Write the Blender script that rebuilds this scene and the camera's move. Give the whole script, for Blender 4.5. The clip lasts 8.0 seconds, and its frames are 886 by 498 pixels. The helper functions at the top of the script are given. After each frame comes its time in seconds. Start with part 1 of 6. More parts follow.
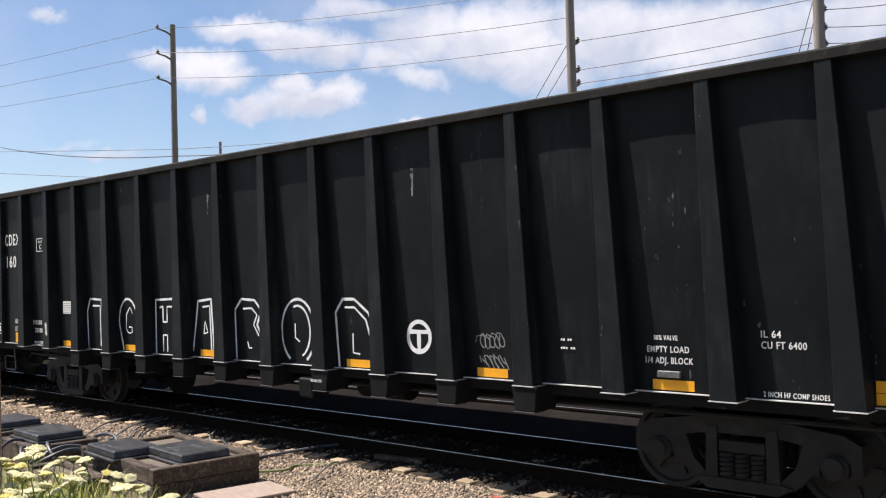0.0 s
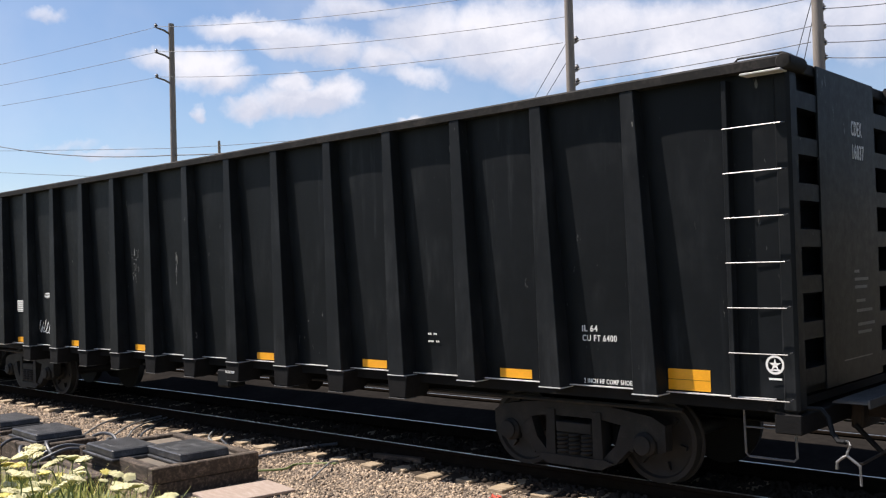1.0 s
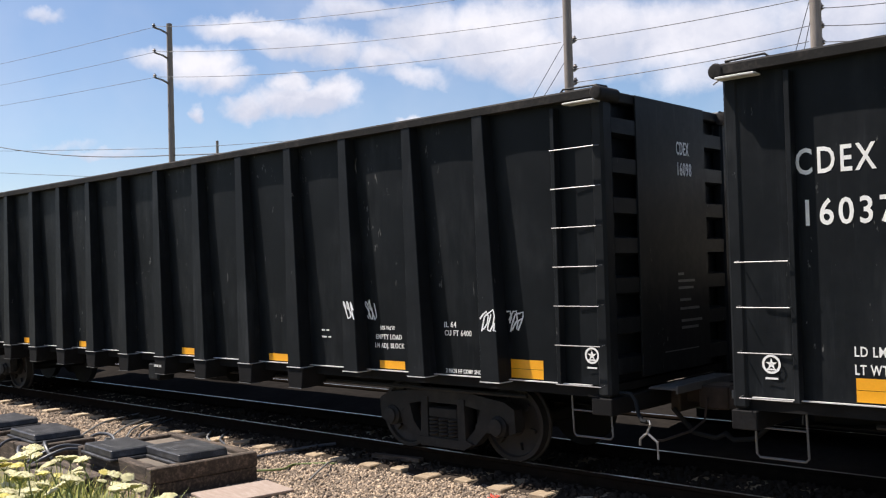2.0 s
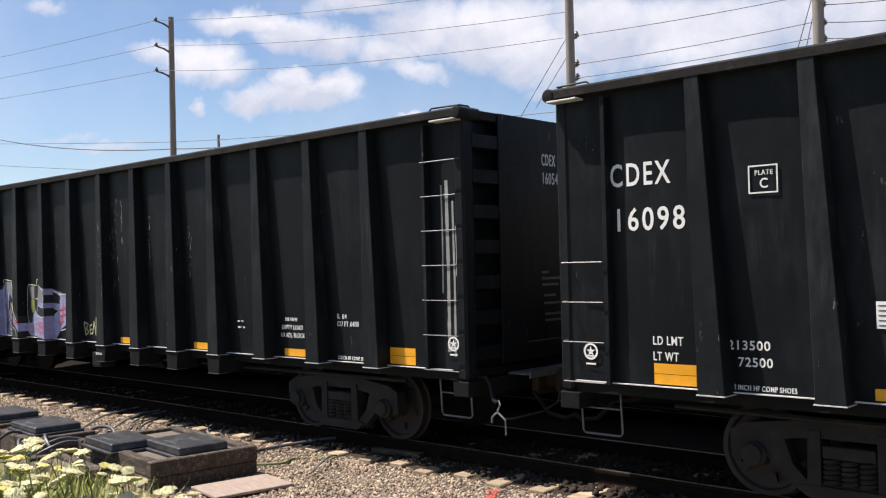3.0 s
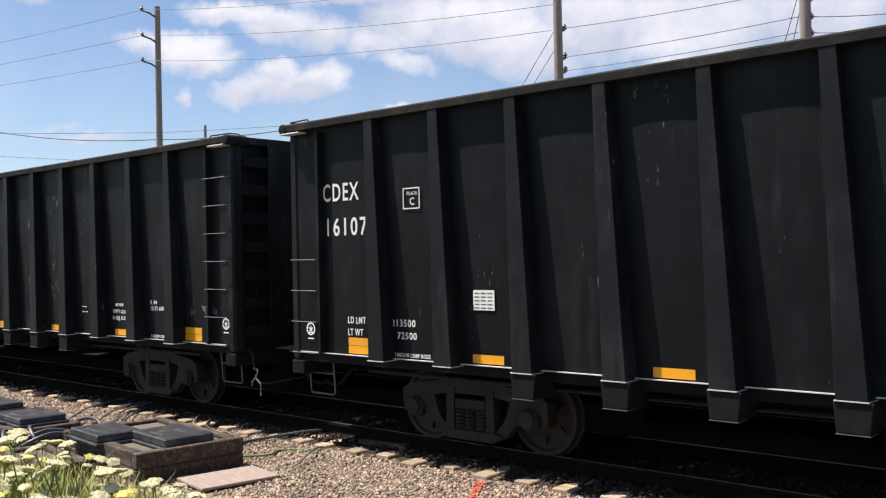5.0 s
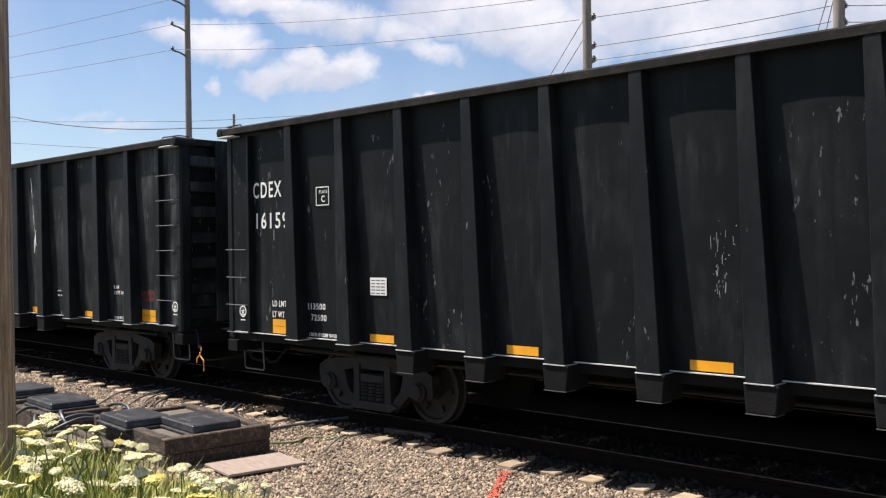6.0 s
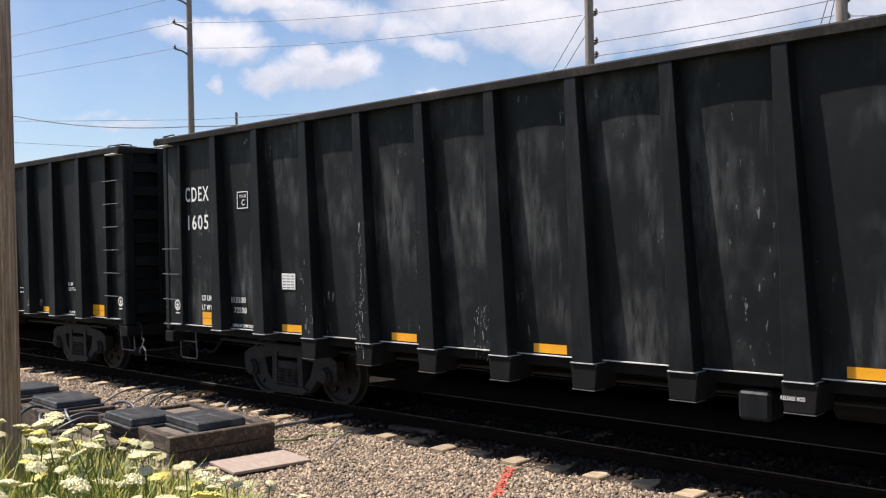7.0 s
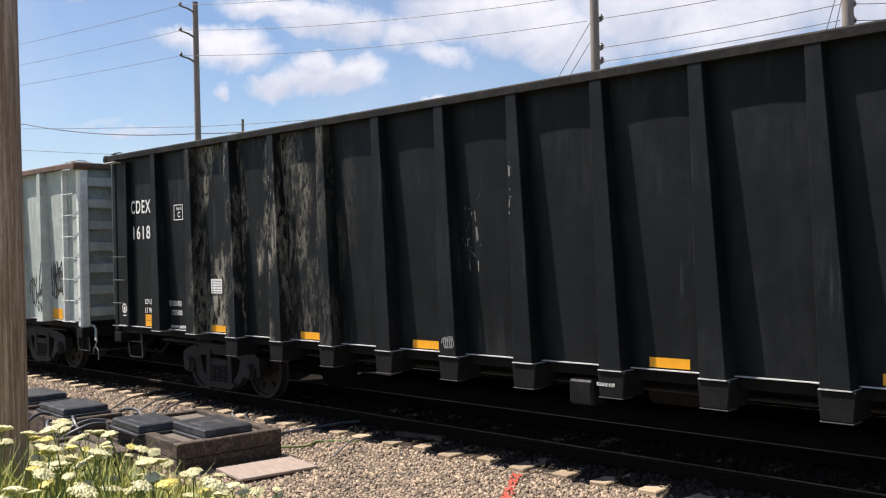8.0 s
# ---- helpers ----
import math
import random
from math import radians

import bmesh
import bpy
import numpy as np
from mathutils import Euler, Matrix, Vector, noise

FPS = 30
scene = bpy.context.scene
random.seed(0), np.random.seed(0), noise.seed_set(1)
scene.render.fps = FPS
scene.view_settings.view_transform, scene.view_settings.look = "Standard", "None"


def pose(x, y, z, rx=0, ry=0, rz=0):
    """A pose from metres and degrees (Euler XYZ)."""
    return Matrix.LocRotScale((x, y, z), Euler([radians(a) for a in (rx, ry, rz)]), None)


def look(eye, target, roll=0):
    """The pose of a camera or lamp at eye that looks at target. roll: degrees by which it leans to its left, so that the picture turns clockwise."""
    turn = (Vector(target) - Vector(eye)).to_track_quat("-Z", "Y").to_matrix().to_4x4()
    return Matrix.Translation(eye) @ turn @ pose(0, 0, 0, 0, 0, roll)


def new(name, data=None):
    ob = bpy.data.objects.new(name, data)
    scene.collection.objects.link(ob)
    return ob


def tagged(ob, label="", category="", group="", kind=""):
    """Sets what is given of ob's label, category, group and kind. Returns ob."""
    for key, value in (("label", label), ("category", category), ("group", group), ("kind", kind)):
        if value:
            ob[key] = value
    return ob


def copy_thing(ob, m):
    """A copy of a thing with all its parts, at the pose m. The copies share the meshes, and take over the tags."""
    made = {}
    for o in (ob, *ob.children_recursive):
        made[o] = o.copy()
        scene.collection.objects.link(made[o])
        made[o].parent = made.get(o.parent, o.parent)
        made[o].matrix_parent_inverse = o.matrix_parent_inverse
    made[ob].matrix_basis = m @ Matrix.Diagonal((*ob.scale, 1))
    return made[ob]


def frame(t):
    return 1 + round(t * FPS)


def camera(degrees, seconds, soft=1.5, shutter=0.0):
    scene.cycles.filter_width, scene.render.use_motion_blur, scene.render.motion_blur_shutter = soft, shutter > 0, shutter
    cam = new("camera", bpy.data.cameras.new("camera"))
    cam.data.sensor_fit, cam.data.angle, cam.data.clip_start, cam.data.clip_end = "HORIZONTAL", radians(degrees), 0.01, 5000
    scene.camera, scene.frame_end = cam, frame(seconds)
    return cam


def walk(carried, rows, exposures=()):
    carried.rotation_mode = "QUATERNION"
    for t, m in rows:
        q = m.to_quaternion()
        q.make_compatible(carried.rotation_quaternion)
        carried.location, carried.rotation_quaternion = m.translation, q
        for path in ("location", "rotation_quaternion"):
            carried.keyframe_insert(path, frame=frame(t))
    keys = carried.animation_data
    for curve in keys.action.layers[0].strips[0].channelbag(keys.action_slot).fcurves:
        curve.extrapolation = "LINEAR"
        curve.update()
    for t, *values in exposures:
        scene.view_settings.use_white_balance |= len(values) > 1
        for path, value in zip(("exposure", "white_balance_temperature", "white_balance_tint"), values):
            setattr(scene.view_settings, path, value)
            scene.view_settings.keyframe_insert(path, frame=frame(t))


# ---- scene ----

from math import sin, cos, pi, tan, sqrt

# ---- camera ----
EYE = (0.0, 0.0, 2.35)
PATH = [(0.0, 42.52, 1.28, -1.54), (0.5, 42.58, 1.21, -1.49), (1.0, 42.46, 1.22, -1.56), (1.5, 42.30, 1.28, -1.69),
        (3.0, 42.42, 0.91, -1.33), (3.5, 41.95, 0.94, -1.46), (4.0, 41.62, 0.94, -1.50), (5.5, 42.10, -0.01, -0.75),
        (6.0, 43.28, -0.18, -0.73), (6.5, 43.88, -0.24, -0.91), (7.0, 43.48, -0.37, -1.07), (7.5, 43.46, -0.18, -1.20),
        (8.0, 43.85, 0.0, -1.24)]
cam = camera(50.25, 8.0, soft=1.2, shutter=0.0)
walk(cam, [(t, pose(*EYE, 90 + p, 0, y) @ pose(0, 0, 0, 0, 0, r)) for t, y, p, r in PATH], exposures=[(0.0, 0.82, 6500, 15), (8.0, 0.82, 6500, 15)])

# ---- sun and sky ----
SUN_TO = Vector((-1.95, -1.0, 3.7)).normalized()
sun_data = bpy.data.lights.new("sun", "SUN")
sun_data.energy, sun_data.angle, sun_data.color = 5.0, radians(0.6), (1.0, 0.93, 0.82)
sun = new("sun", sun_data)
sun.matrix_world = look((0, 0, 60), Vector((0, 0, 60)) - SUN_TO)


def build_world():
    w = bpy.data.worlds.new("sky")
    scene.world = w
    w.use_nodes = True
    nt = w.node_tree
    n, l = nt.nodes, nt.links
    n.clear()
    out = n.new("ShaderNodeOutputWorld")
    bg = n.new("ShaderNodeBackground")
    bg.inputs["Strength"].default_value = 0.073
    l.new(bg.outputs[0], out.inputs[0])
    sky = n.new("ShaderNodeTexSky")
    sky.sky_type, sky.sun_disc = "NISHITA", False
    sky.sun_elevation = math.asin(SUN_TO.z)
    sky.sun_rotation = math.atan2(SUN_TO.x, SUN_TO.y)
    sky.air_density, sky.dust_density, sky.ozone_density = 1.0, 0.3, 3.5
    co = n.new("ShaderNodeTexCoord")
    nrm = n.new("ShaderNodeVectorMath"); nrm.operation = "NORMALIZE"
    l.new(co.outputs["Generated"], nrm.inputs[0])

    def noise_tex(scale, detail, rough, vec):
        t = n.new("ShaderNodeTexNoise")
        t.inputs["Scale"].default_value, t.inputs["Detail"].default_value, t.inputs["Roughness"].default_value = scale, detail, rough
        l.new(vec, t.inputs["Vector"])
        return t

    def maths(op, a, b=None, clamp=False):
        m = n.new("ShaderNodeMath"); m.operation = op; m.use_clamp = clamp
        for i, v in enumerate((a, b)):
            if v is None: continue
            if isinstance(v, (int, float)): m.inputs[i].default_value = v
            else: l.new(v, m.inputs[i])
        return m.outputs[0]

    # ragged edges: the direction is pushed about before the cloud forms are read
    warp = noise_tex(13, 6, 0.6, nrm.outputs[0])
    sub = n.new("ShaderNodeVectorMath"); sub.operation = "SUBTRACT"; sub.inputs[1].default_value = (0.5, 0.5, 0.5)
    l.new(warp.outputs["Color"], sub.inputs[0])
    sc = n.new("ShaderNodeVectorMath"); sc.operation = "SCALE"; sc.inputs["Scale"].default_value = 0.06
    l.new(sub.outputs[0], sc.inputs[0])
    add = n.new("ShaderNodeVectorMath"); add.operation = "ADD"
    l.new(nrm.outputs[0], add.inputs[0]); l.new(sc.outputs[0], add.inputs[1])
    sep = n.new("ShaderNodeSeparateXYZ")
    l.new(add.outputs[0], sep.inputs[0])
    azim = maths("ARCTAN2", maths("MULTIPLY", sep.outputs[0], -1.0), sep.outputs[1])
    elev = maths("ARCSINE", sep.outputs[2])
    mask = under = None
    for a, e, ra, re, top in CLOUDS:
        u = maths("DIVIDE", maths("SUBTRACT", azim, radians(a)), radians(ra))
        v = maths("DIVIDE", maths("SUBTRACT", elev, radians(e)), radians(re))
        d = maths("ADD", maths("MULTIPLY", u, u), maths("MULTIPLY", v, v))
        f = maths("MULTIPLY", maths("SUBTRACT", 1.25, d), top)
        mask = f if mask is None else maths("MAXIMUM", mask, f)
        g = maths("MULTIPLY", maths("MAXIMUM", f, 0.0), maths("MULTIPLY", v, -1.0))
        under = g if under is None else maths("ADD", under, g)
    # elsewhere: scattered fair-weather clouds over the whole sky
    far = noise_tex(2.6, 7, 0.6, nrm.outputs[0])
    rest = maths("MULTIPLY", maths("SUBTRACT", far.outputs["Fac"], 0.54), 6.0)
    ahead = maths("GREATER_THAN", sep.outputs[1], 0.25)
    low = maths("LESS_THAN", elev, radians(22))
    rest = maths("SUBTRACT", rest, maths("MULTIPLY", maths("MULTIPLY", ahead, low), 1.2))
    mask = maths("MAXIMUM", mask, rest)
    fine = noise_tex(34, 5, 0.65, nrm.outputs[0])
    mask = maths("ADD", mask, maths("MULTIPLY", maths("SUBTRACT", fine.outputs["Fac"], 0.5), 0.7))
    mr = n.new("ShaderNodeMapRange"); mr.interpolation_type = "SMOOTHSTEP"
    mr.inputs["From Min"].default_value, mr.inputs["From Max"].default_value = -0.05, 1.15
    l.new(mask, mr.inputs["Value"])
    veil = noise_tex(5, 4, 0.55, nrm.outputs[0])
    haze = maths("MULTIPLY", maths("SUBTRACT", veil.outputs["Fac"], 0.40), 0.8, True)
    cover = maths("MAXIMUM", mr.outputs[0], haze)
    shade = noise_tex(11, 5, 0.6, add.outputs[0])
    ramp = n.new("ShaderNodeValToRGB")
    ramp.color_ramp.elements[0].position, ramp.color_ramp.elements[0].color = 0.34, (5.0, 5.4, 6.3, 1)
    ramp.color_ramp.elements[1].position, ramp.color_ramp.elements[1].color = 0.66, (7.4, 7.5, 7.85, 1)
    # cloud bases lie in their own shade
    base = maths("MULTIPLY", maths("MINIMUM", maths("MAXIMUM", under, -0.7), 0.8), 0.22)
    l.new(maths("SUBTRACT", shade.outputs["Fac"], base), ramp.inputs[0])
    mix = n.new("ShaderNodeMix"); mix.data_type = "RGBA"
    l.new(cover, mix.inputs["Factor"])
    l.new(sky.outputs[0], mix.inputs[6]); l.new(ramp.outputs[0], mix.inputs[7])
    l.new(mix.outputs[2], bg.inputs["Color"])


# heading, height, half width, half height in degrees, and thickness of the cloud banks ahead
CLOUDS = [(56.9, 12.1, 2.8, 1.44, 1.0), (59.5, 12.3, 1.44, 0.9, 0.7), (55.2, 11.2, 1.7, 0.9, 0.9), (50.5, 10.1, 3.7, 1.0, 1.0), (51.3, 11.0, 1.5, 0.8, 1.0), (48.6, 10.5, 1.9, 1.15, 1.0),
          (53.6, 9.8, 1.5, 0.75, 0.9), (54.2, 14.5, 3.4, 1.0, 1.0), (51.2, 13.8, 3.2, 1.4, 1.0), (48.5, 13.1, 2.4, 1.2, 0.9), (45.5, 12.6, 2.1, 1.2, 0.9), (47.1, 15.5, 3.8, 0.9, 0.8),
          (43.0, 14.1, 3.4, 2.0, 0.9), (43.8, 11.5, 2.4, 0.75, 0.7), (38.9, 13.7, 4.4, 2.6, 1.0), (36.2, 11.9, 3.7, 1.7, 1.0), (32.8, 13.7, 3.8, 2.5, 1.0), (27.0, 13.0, 6.5, 2.5, 1.0),
          (19.5, 13.2, 5.0, 2.3, 0.9), (56.4, 9.7, 0.45, 0.55, 0.7), (43.9, 9.4, 1.2, 0.35, 0.8), (65.3, 14.5, 1.2, 0.5, 0.6), (62.0, 7.2, 2.9, 0.35, 0.55), (64.1, 7.8, 2.0, 0.3, 0.4),
          (27.3, 10.7, 3.0, 1.4, 0.7), (34.9, 10.0, 2.7, 0.6, 0.5)]
build_world()


# ---- materials ----
def mat(name, base, rough=0.6, metal=0.0, vary=0.25, scale=6.0, bump=0.15, bump_scale=None, second=None, amount=0.5,
        stretch=(1, 1, 1), per_object=0.0, spec=0.5):
    """A painted or raw surface: two scales of noise in the colour, a second tone in patches, fine relief."""
    m = bpy.data.materials.new(name)
    m.use_nodes = True
    n, l = m.node_tree.nodes, m.node_tree.links
    b = n["Principled BSDF"]
    b.inputs["Metallic"].default_value = metal
    b.inputs["Specular IOR Level"].default_value = spec
    co = n.new("ShaderNodeTexCoord")
    mp = n.new("ShaderNodeMapping"); mp.inputs["Scale"].default_value = stretch
    l.new(co.outputs["Object"], mp.inputs["Vector"])
    info = n.new("ShaderNodeObjectInfo")
    shift = n.new("ShaderNodeVectorMath"); shift.operation = "MULTIPLY_ADD"
    shift.inputs[1].default_value = (37, 53, 71)
    l.new(info.outputs["Random"], shift.inputs[0]); l.new(mp.outputs[0], shift.inputs[2])
    vec = shift.outputs[0]

    def tex(s, d=5, r=0.6):
        t = n.new("ShaderNodeTexNoise")
        t.inputs["Scale"].default_value, t.inputs["Detail"].default_value, t.inputs["Roughness"].default_value = s, d, r
        l.new(vec, t.inputs["Vector"])
        return t

    big, small = tex(scale), tex(scale * 9, 4)
    mixn = n.new("ShaderNodeMix"); mixn.data_type = "FLOAT"; mixn.inputs[0].default_value = 0.4
    l.new(big.outputs["Fac"], mixn.inputs[2]); l.new(small.outputs["Fac"], mixn.inputs[3])
    ramp = n.new("ShaderNodeValToRGB")
    e = ramp.color_ramp.elements
    second = second or tuple(c * (1 + 1.2 * vary) for c in base)
    e[0].position, e[0].color = 0.5 - 0.28 * (1 - 0.5 * vary), (*[c * (1 - vary) for c in base], 1)
    e[1].position, e[1].color = 0.78 - 0.2 * amount, (*second, 1)
    mid = e.new(0.5); mid.color = (*base, 1)
    l.new(mixn.outputs[0], ramp.inputs[0])
    col = ramp.outputs[0]
    if per_object:
        hsv = n.new("ShaderNodeHueSaturation")
        ml = n.new("ShaderNodeMath"); ml.operation = "MULTIPLY_ADD"
        ml.inputs[1].default_value, ml.inputs[2].default_value = per_object, 1 - per_object / 2
        l.new(info.outputs["Random"], ml.inputs[0]); l.new(ml.outputs[0], hsv.inputs["Value"]); l.new(col, hsv.inputs["Color"])
        col = hsv.outputs[0]
    l.new(col, b.inputs["Base Color"])
    rr = n.new("ShaderNodeMapRange")
    rr.inputs["To Min"].default_value, rr.inputs["To Max"].default_value = max(rough - 0.12, 0.03), min(rough + 0.15, 1)
    l.new(small.outputs["Fac"], rr.inputs["Value"]); l.new(rr.outputs[0], b.inputs["Roughness"])
    if bump:
        bp = n.new("ShaderNodeBump"); bp.inputs["Strength"].default_value = bump; bp.inputs["Distance"].default_value = 0.01
        fine = tex(bump_scale or scale * 14, 4)
        l.new(fine.outputs["Fac"], bp.inputs["Height"]); l.new(bp.outputs[0], b.inputs["Normal"])
    return m


def car_paint(name, base, chip, chips=0.62, smear=0.45, span=None, wear=0.35):
    """Old railcar paint: faded patches, vertical runs and scattered chips."""
    m = mat(name, base, 0.48, 0.0, 0.3, 1.3, 0.06, 30, spec=0.12)
    n, l = m.node_tree.nodes, m.node_tree.links
    b = n["Principled BSDF"]
    old = b.inputs["Base Color"].links[0].from_socket
    co = n.new("ShaderNodeTexCoord")
    info = n.new("ShaderNodeObjectInfo")

    def shifted(sx, sy, sz):
        mp = n.new("ShaderNodeMapping"); mp.inputs["Scale"].default_value = (sx, sy, sz)
        l.new(co.outputs["Object"], mp.inputs["Vector"])
        sh = n.new("ShaderNodeVectorMath"); sh.operation = "MULTIPLY_ADD"; sh.inputs[1].default_value = (91, 17, 43)
        l.new(info.outputs["Random"], sh.inputs[0]); l.new(mp.outputs[0], sh.inputs[2])
        return sh.outputs[0]

    def tex(vec, s, d):
        t = n.new("ShaderNodeTexNoise")
        t.inputs["Scale"].default_value, t.inputs["Detail"].default_value, t.inputs["Roughness"].default_value = s, d, 0.65
        l.new(vec, t.inputs["Vector"])
        return t.outputs["Fac"]

    def step(v, lo, hi):
        r = n.new("ShaderNodeMapRange"); r.inputs["From Min"].default_value, r.inputs["From Max"].default_value = lo, hi
        l.new(v, r.inputs["Value"])
        return r.outputs[0]

    def times(a, c):
        t = n.new("ShaderNodeMath"); t.operation = "MULTIPLY"; l.new(a, t.inputs[0])
        if isinstance(c, float): t.inputs[1].default_value = c
        else: l.new(c, t.inputs[1])
        return t.outputs[0]

    runs = step(tex(shifted(9, 9, 0.7), 1.0, 5), 0.56, 0.72)
    patch = step(tex(shifted(0.45, 0.45, 0.6), 1.0, 3), 0.5, 0.62)
    flecks = step(tex(shifted(14, 14, 4.5), 1.0, 4), chips + 0.04, chips + 0.07)
    where = step(tex(shifted(0.8, 0.8, 0.35), 1.0, 2), 0.52, 0.6)
    if span:
        sx = n.new("ShaderNodeSeparateXYZ"); l.new(co.outputs["Object"], sx.inputs[0])
        band = times(step(sx.outputs[0], span[0], span[0] + 0.8), step(sx.outputs[0], span[1], span[1] - 2.5))
        smears = step(tex(shifted(1.5, 1.5, 0.55), 1.0, 7), 0.47, 0.57)
        where = times(times(band, smears), step(tex(shifted(22, 22, 6), 1.0, 6), 0.30, 0.58))
    mx = n.new("ShaderNodeMix"); mx.data_type = "RGBA"
    l.new(times(times(runs, patch), smear), mx.inputs["Factor"]); l.new(old, mx.inputs[6]); mx.inputs[7].default_value = (*[c * 2.6 + 0.02 for c in base], 1)
    cloud = times(times(step(tex(shifted(0.9, 0.9, 0.7), 1.0, 3), 0.46, 0.66), step(tex(shifted(7, 7, 1.5), 1.0, 9), 0.40, 0.70)), wear)
    mw = n.new("ShaderNodeMix"); mw.data_type = "RGBA"
    l.new(cloud, mw.inputs["Factor"]); l.new(mx.outputs[2], mw.inputs[6]); mw.inputs[7].default_value = (*[c * 2.2 + (0.075 if wear > 0.9 else 0.03) for c in base], 1)
    mx = mw
    my = n.new("ShaderNodeMix"); my.data_type = "RGBA"
    l.new(times(times(flecks, where), 0.75 if span else 0.55), my.inputs["Factor"]); l.new(mx.outputs[2], my.inputs[6]); my.inputs[7].default_value = (*chip, 1)
    l.new(my.outputs[2], b.inputs["Base Color"])
    return m


PAINT = car_paint("black_car_paint", (0.0060, 0.0075, 0.0092), (0.22, 0.22, 0.21))
FRAME_BLACK = car_paint("black_frame_paint", (0.0090, 0.0105, 0.0123), (0.25, 0.25, 0.24), 0.64, wear=0.5)
GREY_PAINT = car_paint("grey_car_paint", (0.36, 0.40, 0.38), (0.12, 0.10, 0.08), 0.6)
CHORD = mat("worn_chord_steel", (0.017, 0.0165, 0.0165), 0.7, 0.0, 0.4, 3, 0.2, 60, (0.045, 0.040, 0.037), 0.5, spec=0.12)
RUST_CHORD = mat("rusted_chord_steel", (0.115, 0.068, 0.052), 0.8, 0.0, 0.5, 3, 0.3, 60, (0.20, 0.15, 0.13), 0.5)
PALE_PAINT = car_paint("pale_ladder_paint", (0.62, 0.64, 0.62), (0.14, 0.10, 0.08), 0.6)
EDGE = mat("scuffed_edge_steel", (0.5, 0.5, 0.5), 0.5, 0.0, 0.3, 4, 0.1)
FOOT_EDGE = mat("dulled_edge_steel", (0.08, 0.08, 0.08), 0.6, 0.0, 0.5, 5, 0.1)
UNDER = mat("grimy_underframe", (0.011, 0.011, 0.0115), 0.75, 0.0, 0.4, 4, 0.3, 50, spec=0.1)
TRUCK = mat("cast_truck_steel", (0.0135, 0.0135, 0.0135), 0.7, 0.0, 0.4, 5, 0.4, 60, (0.034, 0.032, 0.029), 0.4, spec=0.3)
WHEEL = mat("wheel_steel", (0.015, 0.0135, 0.0125), 0.7, 0.0, 0.4, 6, 0.25, 60)
TREAD = mat("polished_tread", (0.55, 0.54, 0.52), 0.22, 1.0, 0.15, 8, 0.05)
RUSTY = mat("rusted_casting", (0.026, 0.018, 0.013), 0.85, 0.0, 0.5, 9, 0.5, 70, (0.045, 0.030, 0.021), 0.5)
WHITE = mat("white_stencil_paint", (0.78, 0.78, 0.76), 0.6, 0, 0.12, 9, 0.0)
SPRAY = mat("white_spray_paint", (0.74, 0.75, 0.76), 0.55, 0, 0.18, 12, 0.0)
YELLOW = mat("reflective_yellow_tape", (0.80, 0.36, 0.015), 0.35, 0, 0.12, 7, 0.02)
STEEL = mat("galvanised_rung", (0.21, 0.21, 0.21), 0.4, 0.6, 0.2, 12, 0.1)
GRATE = mat("galvanised_grating", (0.13, 0.135, 0.14), 0.55, 0.4, 0.25, 9, 0.3)
ORANGE = mat("orange_lever_paint", (0.75, 0.33, 0.06), 0.5, 0, 0.2, 9, 0.1)
RAIL = mat("rail_steel", (0.015, 0.0115, 0.009), 0.9, 0.0, 0.35, 10, 0.2, spec=0.0)
RAILTOP = mat("worn_railhead", (0.45, 0.45, 0.45), 0.34, 1.0, 0.1, 8, 0.03)
TIE = mat("weathered_tie_wood", (0.34, 0.26, 0.17), 0.9, 0, 0.45, 5, 0.5, 70, (0.50, 0.41, 0.30), 0.5, (0.6, 3, 6), 0.5)
GROUND = mat("gravel_ground", (0.126, 0.106, 0.084), 0.95, 0, 0.4, 0.9, 0.8, 22, (0.18, 0.147, 0.112), 0.5)
EARTH = mat("dry_grassy_soil", (0.12, 0.115, 0.045), 0.95, 0, 0.4, 1.5, 0.7, 25, (0.22, 0.18, 0.09), 0.5)
POLE = mat("weathered_pole_wood", (0.38, 0.25, 0.175), 0.85, 0, 0.75, 6, 1.0, 40, (0.66, 0.50, 0.40), 0.9, (8, 8, 0.25))
POLE_GREY = mat("grey_utility_pole", (0.20, 0.175, 0.155), 0.85, 0, 0.3, 3, 0.3, 30, None, 0.5, (3, 3, 0.3))
WIRE = mat("cable_black", (0.07, 0.075, 0.085), 0.6, 0, 0.1, 5, 0.0)
INSUL = mat("grey_insulator", (0.12, 0.11, 0.11), 0.4, 0, 0.2, 9, 0.05)
CRIB = mat("crib_timber", (0.050, 0.037, 0.027), 0.9, 0, 0.5, 4, 0.6, 50, (0.20, 0.15, 0.115), 0.5, (1, 5, 5), 0.3)
LID = mat("black_lid_composite", (0.034, 0.036, 0.040), 0.38, 0, 0.4, 6, 0.3, 60, (0.11, 0.11, 0.115), 0.6)
PLY = mat("weathered_board", (0.30, 0.235, 0.195), 0.85, 0, 0.25, 5, 0.3, 50, (0.38, 0.32, 0.28), 0.5, (1, 4, 4))
RUBBER = mat("black_rubber", (0.012, 0.012, 0.012), 0.7, 0, 0.3, 8, 0.1, spec=0.15)
GREY_HOSE = mat("grey_hose", (0.17, 0.17, 0.165), 0.5, 0, 0.3, 8, 0.1)
HOSE = mat("dark_hose", (0.05, 0.055, 0.065), 0.45, 0, 0.3, 8, 0.1)
